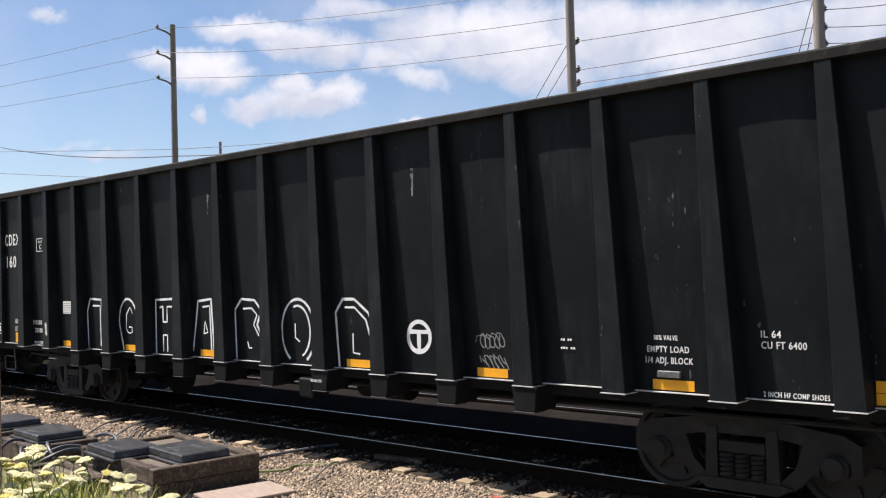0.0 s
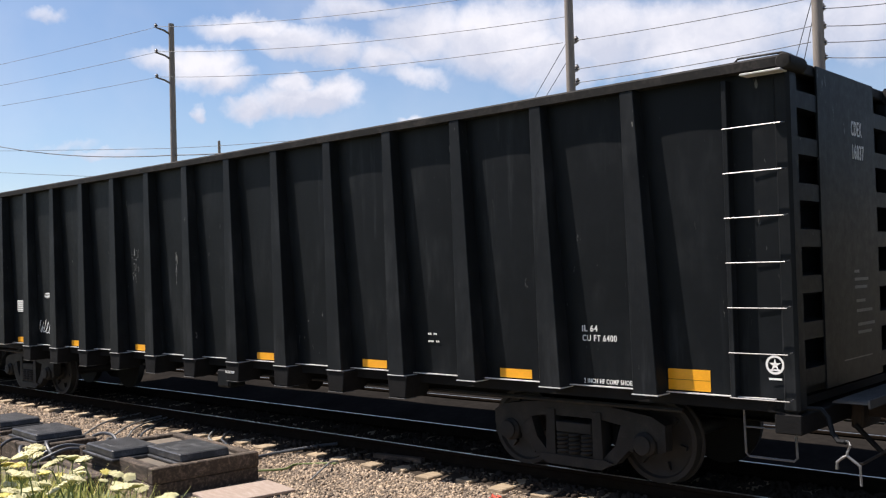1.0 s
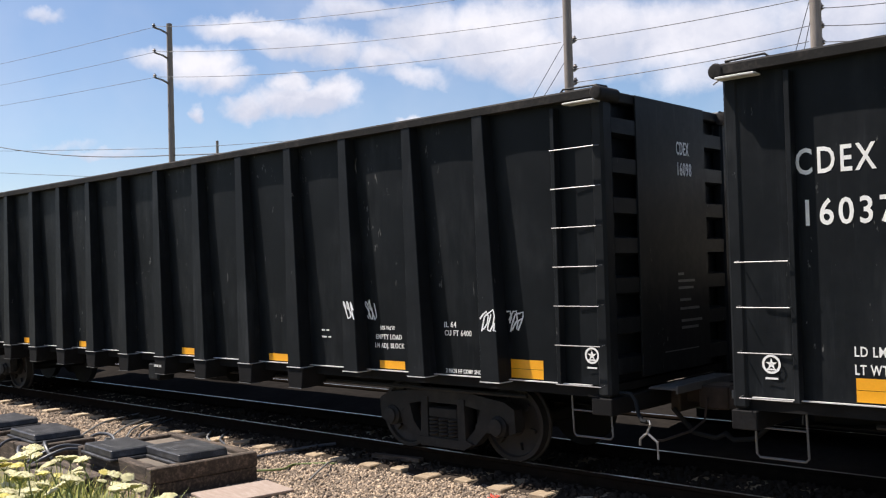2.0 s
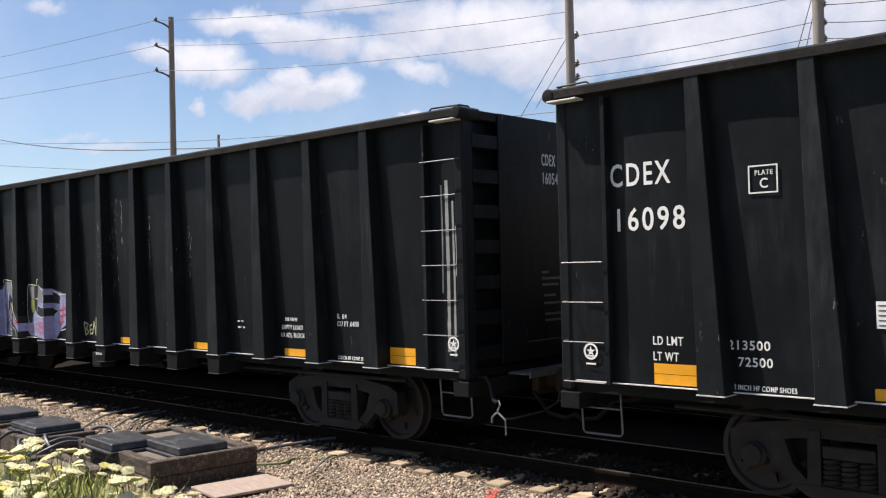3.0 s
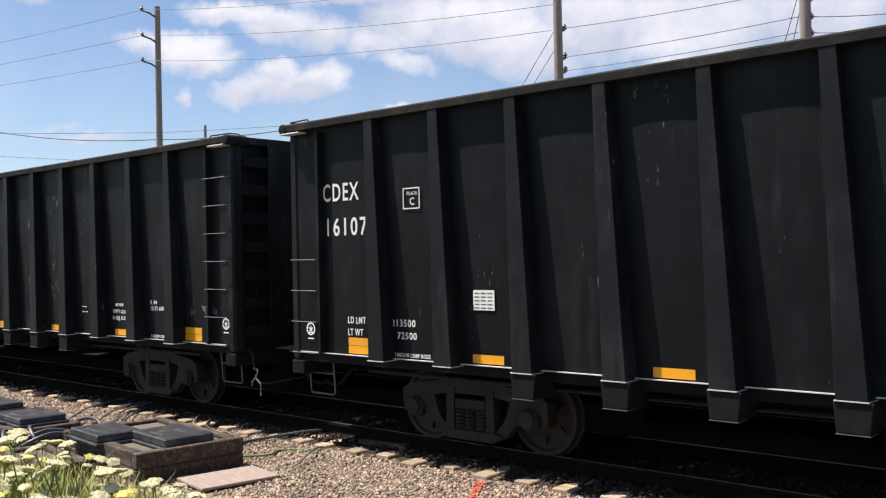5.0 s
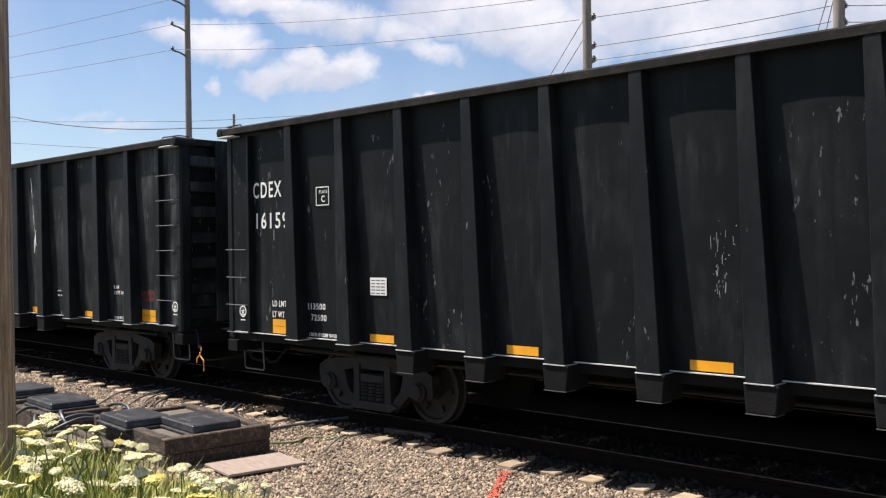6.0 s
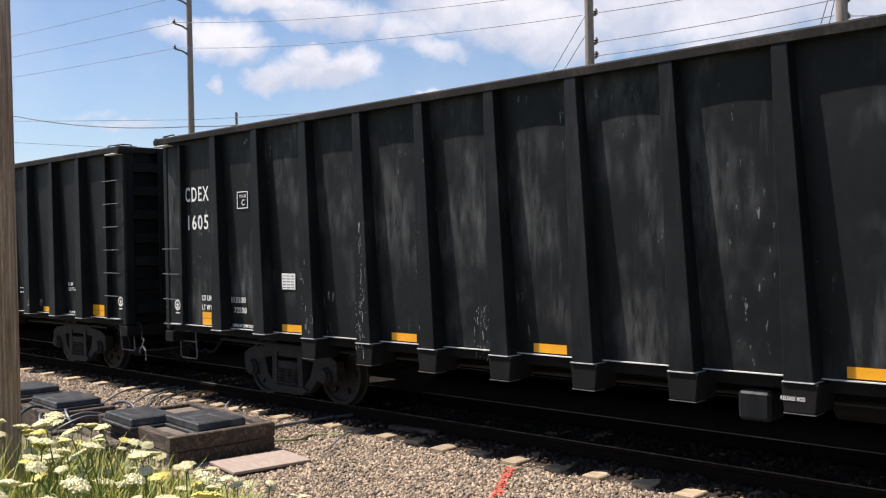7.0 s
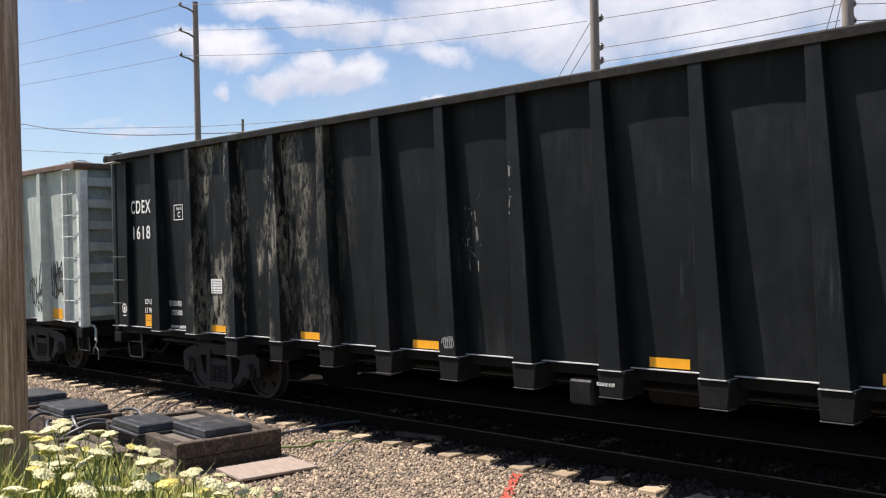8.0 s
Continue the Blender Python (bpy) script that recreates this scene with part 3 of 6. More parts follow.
def build_car():
    car = tagged(empty("gondola_car"), "black steel gondola freight car with tapered side ribs", "freight car", "cars of the freight train")
    # body
    part("floor", Geo().box(0.1, CAR_L - 0.1, -PANEL_Y + 0.031, PANEL_Y - 0.031, 1.0, 1.08), UNDER, car)
    sheet = side_panel_mesh()
    part("side_sheet", sheet, None, car)
    part("side_sheet", sheet, None, car, at=pose(CAR_L, 0, 0, 0, 0, 180))
    for s in (-1, 1):
        prof = [(s * 1.37, CHORD_Z), (s * CHORD_Y, CHORD_Z), (s * CHORD_Y, TOP_Z - 0.02), (s * (CHORD_Y - 0.02), TOP_Z), (s * 1.37, TOP_Z)]
        part("top_chord", Geo().prism(prof, "x", 0.0, CAR_L), CHORD, car, "scuffed grey-brown steel top chord")
        part("side_sill", Geo().box(0.05, CAR_L - 0.05, *sorted((s * 1.30, s * 1.40)), SILL_Z - 0.13, SILL_Z - 0.004), UNDER, car)
        edges = [0.08] + [r + RIB_RAKE for r in RIBS] + [CAR_L - 0.08]
        for a, b in zip(edges[:-1], edges[1:]):
            lip = Geo().box(a + 0.145, b - 0.145, *sorted((s * 1.455, s * 1.495)), SILL_Z - 0.004, SILL_Z + 0.005)
            part("sill_lip", lip, EDGE, car, "bare scuffed steel lip along the sill")
        for x in RIBS:
            g = Geo()
            w0, w1 = 0.075, 0.135
            zt, zb = CHORD_Z, SILL_Z - 0.02
            vs = []
            for z, w, q in ((zb, w1, x + RIB_RAKE), (zt, w0, x)):
                vs += [(q - w - 0.010, s * (PANEL_Y - 0.02), z), (q - w, s * rib_y(z), z), (q + w, s * rib_y(z), z), (q + w + 0.010, s * (PANEL_Y - 0.02), z)]
            g.add(vs, [(0, 1, 5, 4), (1, 2, 6, 5), (2, 3, 7, 6), (3, 0, 4, 7), (3, 2, 1, 0), (4, 5, 6, 7)])
            part("rib", g, FRAME_BLACK, car, bevel=0.006)
            x += RIB_RAKE
            part("rib_foot", Geo().box(x - 0.144, x + 0.144, *sorted((s * 1.42, s * 1.662)), SILL_Z - 0.030, SILL_Z - 0.0205), EDGE, car, "worn steel foot plate")
            if 3.8 < x < CAR_L - 3.8:
                g = Geo()
                g.prism([(x - 0.16, SILL_Z - 0.031), (x + 0.18, SILL_Z - 0.031), (x + 0.15, 0.79), (x - 0.135, 0.79)], "y", s * 1.25, s * 1.645)
                g.box(x - 0.10, x + 0.10, *sorted((s * 0.2, s * 1.40)), 0.82, 1.0)
                br = part("cross_bearer", g, UNDER, car, bevel=0.01)
                part("bearer_flange", Geo().box(x - 0.137, x + 0.152, *sorted((s * 1.45, s * 1.655)), 0.781, 0.788), FOOT_EDGE, br)
    part("center_sill", Geo().box(0.3, CAR_L - 0.3, -0.24, 0.24, 0.70, 0.999).box(0.3, CAR_L - 0.3, -0.36, 0.36, 0.68, 0.70), UNDER, car, bevel=0.01)
    g = Geo()
    g.tube([(1.2, -1.15, 0.86), (6.0, -1.15, 0.84), (13.0, -1.15, 0.84), (18.0, -1.15, 0.86)], 0.025, 6)
    part("brake_pipe", g, TRUCK, car)
    part("air_reservoir", Geo().lathe([(11.0, 0.05), (11.02, 0.17), (11.9, 0.17), (11.92, 0.05)], (0, -0.85, 0.80), "x", 16), UNDER, car, smooth=True)
    part("brake_valve", Geo().box(10.30, 10.62, -1.47, -1.15, 0.64, 0.92), FRAME_BLACK, car, bevel=0.03)
    # ends
    for e, x0 in ((0, 0.0), (1, CAR_L)):
        d = 1 if e else -1
        xx = lambda a: x0 + d * a
        part("end_sheet", Geo().box(*sorted((xx(-0.19), xx(-0.16))), -PANEL_Y + 0.032, PANEL_Y - 0.032, SILL_Z - 0.006, CHORD_Z), PAINT, car)
        part("end_panel", Geo().box(*sorted((xx(-0.045), xx(-0.02))), -0.78, 0.80, 1.12, TOP_Z + 0.0), PAINT, car, bevel=0.006)
        part("end_chord", Geo().box(*sorted((xx(-0.20), xx(-0.047))), -1.368, 1.368, CHORD_Z - 0.004, TOP_Z + 0.004), CHORD, car, bevel=0.01)
        for s in (-1, 1):
            part("corner_post", Geo().box(*sorted((xx(-0.17), xx(-0.015))), *sorted((s * 1.26, s * 1.46)), SILL_Z - 0.12, CHORD_Z - 0.002), FRAME_BLACK, car, bevel=0.03)
            for j in range(7):
                z = 1.16 + 0.425 * j
                part("end_bar", Geo().prism([(xx(-0.158), z), (xx(-0.03), z + 0.03), (xx(-0.03), z + 0.19), (xx(-0.158), z + 0.22)], "y", *sorted((s * 0.70, s * 1.262))), PAINT, car)
            part("corner_grab", Geo().tube([(xx(-0.50), s * 1.50, TOP_Z), (xx(-0.46), s * 1.50, TOP_Z + 0.035), (xx(-0.06), s * 1.46, TOP_Z + 0.035), (xx(-0.05), s * 1.30, TOP_Z + 0.035), (xx(-0.05), s * 1.25, TOP_Z)], 0.011, 6), FRAME_BLACK, car, smooth=True)
            part("chord_roll", Geo().lathe([(s * 1.20, 0.03), (s * 1.21, 0.075), (s * 1.57, 0.075), (s * 1.585, 0.06), (s * 1.59, 0.02)], (xx(-0.01), 0, CHORD_Z + 0.035), "y", 16), CHORD, car, smooth=True)
            part("corner_gusset", Geo().box(*sorted((xx(-0.40), xx(-0.02))), *sorted((s * 1.47, s * 1.62)), CHORD_Z - 0.05, CHORD_Z - 0.03), EDGE, car, "sunlit bare steel gusset under the chord", bevel=0.004)
        part("end_sill", Geo().box(*sorted((xx(-0.25), xx(-0.0))), -1.46, 1.46, 0.78, SILL_Z - 0.13), UNDER, car, bevel=0.01)
        g = Geo()
        g.box(*sorted((xx(0.0), xx(0.34))), -0.72, 0.78, 0.985, 1.0)
        for j in range(30):
            g.box(*sorted((xx(0.02), xx(0.32))), -0.71 + 0.05 * j, -0.70 + 0.05 * j, 1.0, 1.012)
        g.box(*sorted((xx(0.325), xx(0.345))), -0.72, 0.78, 0.95, 1.03)
        part("end_platform", g, GRATE, car, "galvanised grating platform")
        # coupler: shank, head and knuckle
        g = Geo().box(*sorted((xx(-0.3), xx(0.35))), -0.10, 0.10, 0.78, 0.94)
        g.prism([(xx(0.30), -0.17), (xx(0.50), -0.20), (xx(0.655), -0.16), (xx(0.62), -0.02), (xx(0.655), 0.08), (xx(0.60), 0.19), (xx(0.42), 0.20), (xx(0.30), 0.12)], "z", 0.73, 0.99)
        g.box(*sorted((xx(0.0), xx(0.12))), -0.26, 0.26, 0.68, 1.0)
        part("coupler", g, RUSTY, car, "rust-brown cast steel coupler", bevel=0.02)
        g = Geo().tube([(xx(0.05), -0.28, 0.72), (xx(0.30), -0.30, 0.48), (xx(0.55), -0.28, 0.44), (xx(0.66), -0.25, 0.50)], 0.028, 8)
        part("air_hose", g, RUBBER, car, smooth=True)
        q = -1 if e else 1
        g = Geo().tube([(xx(0.42), q * 0.20, 0.86), (xx(0.42), q * 0.28, 0.62), (xx(0.42), q * 0.60, 0.55), (xx(0.42), q * 1.20, 0.54), (xx(0.42), q * 1.33, 0.56)], 0.014, 6)
        part("uncoupling_rod", g, RUSTY, car)
        g = Geo()
        g.tube([(xx(0.310), q * 1.32, 0.74), (xx(0.350), q * 1.34, 0.755), (xx(0.375), q * 1.35, 0.72), (xx(0.350), q * 1.36, 0.66), (xx(0.345), q * 1.36, 0.63)], 0.013, 6)
        g.tube([(xx(0.255), q * 1.36, 0.50), (xx(0.260), q * 1.36, 0.565), (xx(0.310), q * 1.36, 0.61), (xx(0.345), q * 1.36, 0.63), (xx(0.400), q * 1.36, 0.59), (xx(0.455), q * 1.36, 0.55), (xx(0.460), q * 1.36, 0.38)], 0.013, 6)
        part("lever_handle", g, STEEL, car, "forked steel lever handle")
        # ladders and steps on both sides
        for s in (-1, 1):
            full = (s < 0) == bool(e)
            zs = [1.10 + 0.415 * j for j in range(7 if full else 4)]
            xa, xb = xx(-0.63), xx(-0.06 if e else -0.12)
            part("ladder_stile", Geo().box(min(xa, xa + 0.05), max(xa, xa + 0.05), *sorted((s * 1.43, s * 1.53)), SILL_Z - 0.02, CHORD_Z - 0.05), FRAME_BLACK, car, bevel=0.005)
            for z in zs:
                g = Geo(); rung(g, min(xa, xb) + 0.01, max(xa, xb), s * 1.56, z, -s * 0.09)
                part("ladder_rung", g, STEEL, car, "bare steel ladder rung", smooth=True)
            g = Geo()
            g.tube([(xa, s * 1.27, 1.02), (xa, s * 1.24, 0.53), (xa + d * 0.03, s * 1.24, 0.50), (xx(-0.17), s * 1.24, 0.50), (xx(-0.14), s * 1.24, 0.53), (xx(-0.14), s * 1.27, 1.02)], 0.012, 6)
            g.tube([(xa, s * 1.25, 0.78), (xx(-0.14), s * 1.25, 0.78)], 0.010, 6)
            part("stirrup_step", g, GRATE, car, smooth=True)
        if e:
            g = Geo().tube([(xx(-0.16), -1.26, 1.0), (xx(0.10), -1.26, 1.0), (xx(0.16), -1.26, 0.93), (xx(0.20), -1.28, 0.80), (xx(0.26), -1.31, 0.74), (xx(0.33), -1.33, 0.74)], 0.024, 6)
            part("end_bracket", g, FRAME_BLACK, car, smooth=True)
    for x in (2.88, CAR_L - 2.71):
        build_bogie(car, x)
    # markings common to all
    for x, tall in ((1.14, 2), (3.24, 1), (5.56, 1), (7.87, 1), (11.31, 1), (13.58, 1), (15.88, 1), (18.01, 2)):
        for j in range(tall):
            part("reflector_tape", Geo().prism([(x + 0.09 * i, sheet_y(x + 0.09 * i, 1.2) - 0.004) for i in range(6)] + [(x + 0.45, -PANEL_Y), (x, -PANEL_Y)], "z", SILL_Z + 0.02 + 0.105 * j, SILL_Z + 0.12 + 0.105 * j), YELLOW, car, "orange-yellow reflective tape")
    return car


TEXT_Y = -PANEL_Y - 0.029


def common_lettering(car):
    lettering("stencil", "CDEX", 0.68, TEXT_Y, 3.10, 0.23, 0.69, car, WHITE, "white stencilled reporting letters", spacing=1.22)
    for x, s in ((1.97, 0), (17.02, 0)):
        lettering("stencil", "2 INCH HF COMP SHOES", x, TEXT_Y, 1.115, 0.048, 0.60, car, WHITE)
    lettering("stencil", "LD LMT", 1.135, TEXT_Y, 1.50, 0.085, 0.325, car, WHITE)
    lettering("stencil", "LT WT", 1.135, TEXT_Y, 1.345, 0.085, 0.275, car, WHITE)
    lettering("stencil", "IL 64", 17.015, TEXT_Y, 1.655, 0.065, 0.19, car, WHITE)
    lettering("stencil", "CU FT 6400", 17.015, TEXT_Y, 1.555, 0.065, 0.42, car, WHITE)
    lettering("stencil", "RELEASE ROD", 10.80, -1.6475, 0.90, 0.036, 0.22, car, WHITE)
    lettering("stencil", "PLATE", 2.235, TEXT_Y, 3.10, 0.045, 0.17, car, WHITE)
    lettering("stencil", "C", 2.28, TEXT_Y, 2.98, 0.09, 0.075, car, WHITE)
    g = Geo()
    for a, b, c, d in ((2.175, 2.455, 2.93, 2.943), (2.175, 2.455, 3.177, 3.19), (2.175, 2.188, 2.943, 3.177), (2.442, 2.455, 2.943, 3.177)):
        g.box(a, b, TEXT_Y - 0.002, TEXT_Y + 0.002, c, d)
    part("stencil_frame", g, WHITE, car)
    # round badge at each ladder: ring and centre, plain shapes
    for x in (0.40, 19.10):
        g = Geo()
        for j in range(24):
            a, b = 2 * pi * j / 24, 2 * pi * (j + 1) / 24
            g.add([(x + r * cos(q), TEXT_Y, 1.40 + r * sin(q)) for r, q in ((0.088, a), (0.088, b), (0.066, b), (0.066, a))], [(0, 1, 2, 3)])
        for j in range(5):
            a = 2 * pi * j / 5 + pi / 2
            g.add([(x + r * cos(a + q), TEXT_Y, 1.40 + r * sin(a + q)) for r, q in ((0.058, 0), (0.022, 0.6), (0.0, 0), (0.022, -0.6))], [(0, 1, 2, 3)])
        g.box(x - 0.045, x + 0.045, TEXT_Y - 0.001, TEXT_Y, 1.345, 1.36)
        g.box(x - 0.06, x + 0.06, TEXT_Y - 0.001, TEXT_Y, 1.262, 1.28)
        part("badge", g, WHITE, car, "round white painted badge")
    # unreadable rows
    g = Geo()
    for x, z, w in ((14.78, 1.56, 0.15), (14.78, 1.47, 0.19)):
        n = max(2, int(w / 0.028))
        for j in range(n):
            if j != n // 2:
                g.box(x + w * j / n, x + w * (j + 0.72) / n, TEXT_Y - 0.001, TEXT_Y, z, z + 0.022)
    part("small_stencil", g, WHITE, car, kind="stuff")
    bracket = part("tag_bracket", Geo().box(15.95, 16.20, TEXT_Y - 0.030, TEXT_Y + 0.004, 1.235, 1.30), GRATE, car, "small grey steel routing tag bracket", 0.006)
    part("rivet", Geo().lathe([(TEXT_Y - 0.036, 0.008), (TEXT_Y - 0.030, 0.012)], (16.03, 0, 1.27), "y", 8), STEEL, bracket)
    g = Geo()
    for i, (y, z, w) in enumerate(((0.05, 2.20, 0.14), (0.05, 2.12, 0.40), (0.05, 2.04, 0.36), (0.08, 1.90, 0.26), (0.08, 1.80, 0.46), (0.10, 1.66, 0.50), (0.10, 1.58, 0.40), (-0.30, 1.34, 0.8))):
        g.box(CAR_L - 0.0195, CAR_L - 0.0185, y, y + w, z, z + (0.03 if i < 7 else 0.012))
    part("end_stencil", g, GRATE, car, "rows of worn grey stencilling", kind="stuff")
    # white data plate
    g = Geo().box(3.27, 3.58, TEXT_Y - 0.002, TEXT_Y + 0.003, 1.72, 1.95)
    plate = part("data_plate", g, WHITE, car, "white data panel with rows of fine print")
    g = Geo()
    for i in range(5):
        for j in range(3):
            g.box(3.29 + 0.095 * j, 3.36 + 0.095 * j, TEXT_Y - 0.004, TEXT_Y - 0.003, 1.74 + 0.042 * i, 1.753 + 0.042 * i)
    part("fine_print", g, GRATE, plate)


# ---- graffiti ----
def surface_y(x, z):
    """Outer face of the near side at that place: rib or sheet."""
    for r in RIBS:
        k = (z - SILL_Z) / (CHORD_Z - SILL_Z)
        if abs(x - r - RIB_RAKE * (1 - k)) < 0.135 - 0.060 * k:
            return -rib_y(z) - 0.004
    return sheet_y(x, z) - 0.003


def stroke(g, pts, w, lift=0.0):
    """A sprayed line of that width along points of the side, with a wavering edge."""
    fine = []
    for a, b in zip(pts[:-1], pts[1:]):
        n = max(1, int(math.dist(a, b) / 0.05))
        fine += [(a[0] + (b[0] - a[0]) * i / n, a[1] + (b[1] - a[1]) * i / n) for i in range(n)]
    fine.append(pts[-1])
    rows = []
    for i, (x, z) in enumerate(fine):
        a, b = fine[max(i - 1, 0)], fine[min(i + 1, len(fine) - 1)]
        d = Vector((b[0] - a[0], b[1] - a[1])); d = d.normalized() if d.length else Vector((1, 0))
        h = w / 2 * (1 + 0.25 * noise.noise(Vector((x * 9, z * 9, w * 50))))
        y = surface_y(x, z) - lift
        rows.append([(x - d.y * h, y, z + d.x * h), (x + d.y * h, y, z - d.x * h)])
    vs = [p for r in rows for p in r]
    g.add(vs, [(2 * i, 2 * i + 1, 2 * i + 3, 2 * i + 2) for i in range(len(rows) - 1) if abs(vs[2 * i][1] - vs[2 * i + 2][1]) < 0.03])


def fill(g, poly, lift=0.0, step=0.02):
    """A painted area, in narrow upright bands that follow sheet and ribs."""
    x0, x1 = min(p[0] for p in poly), max(p[0] for p in poly)
    x = x0
    while x < x1:
        xm = x + step / 2
        cuts = sorted(a[1] + (b[1] - a[1]) * (xm - a[0]) / (b[0] - a[0]) for a, b in zip(poly, poly[1:] + poly[:1]) if (a[0] - xm) * (b[0] - xm) < 0)
        for lo, hi in zip(cuts[::2], cuts[1::2]):
            n = max(1, int((hi - lo) / 0.03))
            for i in range(n):
                a, b = lo + (hi - lo) * i / n, lo + (hi - lo) * (i + 1) / n
                y = surface_y(xm, (a + b) / 2) - lift
                g.add([(q, y, z) for q, z in ((x, a), (x + step, a), (x + step, b), (x, b))], [(0, 1, 2, 3)])
                for r in RIBS:
                    k = ((a + b) / 2 - SILL_Z) / (CHORD_Z - SILL_Z)
                    w = 0.135 - 0.060 * k
                    e = r + RIB_RAKE * (1 - k) + w
                    if x <= e < x + step:
                        h = (RIB_RAKE + 0.060) * (b - a) / (CHORD_Z - SILL_Z) / 2
                        g.add([(e + h + 0.005 + lift, -rib_y(a) - 0.004, a), (e + h + 0.015 + lift, sheet_y(e, a) - 0.003 - lift, a), (e - h + 0.015 + lift, sheet_y(e, b) - 0.003 - lift, b), (e - h + 0.005 + lift, -rib_y(b) - 0.004, b)], [(0, 1, 2, 3)])
        x += step


def arc(cx, cz, rx, rz, a0, a1, n=14):
    return [(cx + rx * cos(radians(a0 + (a1 - a0) * i / n)), cz + rz * sin(radians(a0 + (a1 - a0) * i / n))) for i in range(n + 1)]


def scribble(x, z, w, h, seed, loops=5):
    """A tangle of loops of an unreadable tag."""
    r = random.Random(seed)
    pts = []
    for i in range(loops * 8 + 1):
        k = i / (loops * 8)
        pts.append((x + w * k + w * 0.16 * cos(i * 0.8 + seed), z + h / 2 + h * 0.5 * sin(i * 0.8 + r.uniform(-0.4, 0.4)) * r.uniform(0.6, 1)))
    return pts


def white_letters(car):
    """Seven outlined letters and a ringed bar, one to a bay."""
    lets = [
        (4.12, 0.60, [([(0.06, 0), (0, 0.75), (0.2, 1), (0.93, 0.98), (1, 0)], 1), ([(0.38, 0.86), (0.85, 0.86), (0.87, 0.05)], 0.8)]),
        (5.25, 0.66, [([(0.25, 0.02)] + [(0.5 - 0.5 * cos(radians(a)), 0.55 + 0.45 * sin(radians(a))) for a in range(0, 181, 20)] + [(0.99, 0.4), (0.95, 0.15), (0.8, 0.02)], 1), ([(0.75, 0.72), (0.62, 0.84), (0.42, 0.7), (0.40, 0.42), (0.55, 0.34), (0.72, 0.36), (0.72, 0.46), (0.55, 0.46)], 0.6)]),
        (6.48, 0.62, [([(0.05, 0), (0.05, 0.98), (0.95, 1), (1, 0)], 1), ([(0.25, 0.84), (0.42, 0.86), (0.42, 0.58), (0.62, 0.58), (0.62, 0.86), (0.86, 0.86)], 0.8), ([(0.42, 0.04), (0.42, 0.34), (0.62, 0.34), (0.62, 0.04)], 0.8)]),
        (7.40, 0.80, [([(0, 0.02), (0.16, 0.5), (0.30, 0.96), (0.88, 1), (1, 0.02)], 1), ([(0.5, 0.86), (0.82, 0.88), (0.88, 0.1)], 0.8), ([(0.55, 0.4), (0.6, 0.62), (0.72, 0.42), (0.55, 0.4)], 0.6)]),
        (8.76, 0.68, [([(0.02, 0), (0, 0.82), (0.25, 1), (0.72, 0.98), (0.96, 0.82), (0.8, 0.58), (1, 0.36), (0.95, 0.02)], 1), ([(0.3, 0.84), (0.62, 0.85), (0.8, 0.74), (0.68, 0.58), (0.86, 0.4)], 0.7), ([(0.45, 0.3), (0.5, 0.2), (0.6, 0.2)], 0.6)]),
        (9.85, 0.76, [(arc(0.5, 0.5, 0.5, 0.5, 240, -60, 24), 1), (arc(0.5, 0.5, 0.36, 0.40, 110, -70, 14), 0.8), ([(0.42, 0.62), (0.42, 0.4), (0.55, 0.34)], 0.6)]),
        (11.05, 0.76, [([(0.08, 0), (0, 0.8), (0.2, 1), (0.5, 1), (0.85, 0.8), (1, 0.45), (0.97, 0.02)], 1), ([(0.25, 0.88), (0.5, 0.88), (0.78, 0.7), (0.9, 0.4)], 0.8), ([(0.45, 0.5), (0.45, 0.22), (0.62, 0.2)], 0.6)])]
    for x, w, strokes in lets:
        # each letter keeps clear of the rib beside it
        x0 = max(x + 0.05, max(r for r in RIBS if r < x + 0.1) + 0.285)
        w = x + 0.05 + w - x0
        g = Geo()
        for pts, k in strokes:
            stroke(g, [(x0 + w * a, 1.10 + 0.90 * b) for a, b in pts], 0.038 * k)
        part("graffiti_letter", g, SPRAY, car, "white outlined spray-painted letter")
    g = Geo()
    stroke(g, arc(12.65, 1.54, 0.185, 0.185, 0, 360, 30), 0.055)
    stroke(g, [(12.48, 1.60), (12.82, 1.60)], 0.05); stroke(g, [(12.65, 1.58), (12.65, 1.37)], 0.06)
    part("graffiti_sign", g, SPRAY, car, "white sprayed ring with a bar and stem")
    g = Geo()
    stroke(g, scribble(13.62, 1.42, 0.36, 0.2, 3), 0.013); stroke(g, scribble(13.66, 1.20, 0.36, 0.18, 8), 0.013)
    part("graffiti_tag", g, GHOST, car, "thin grey scrawled tag")


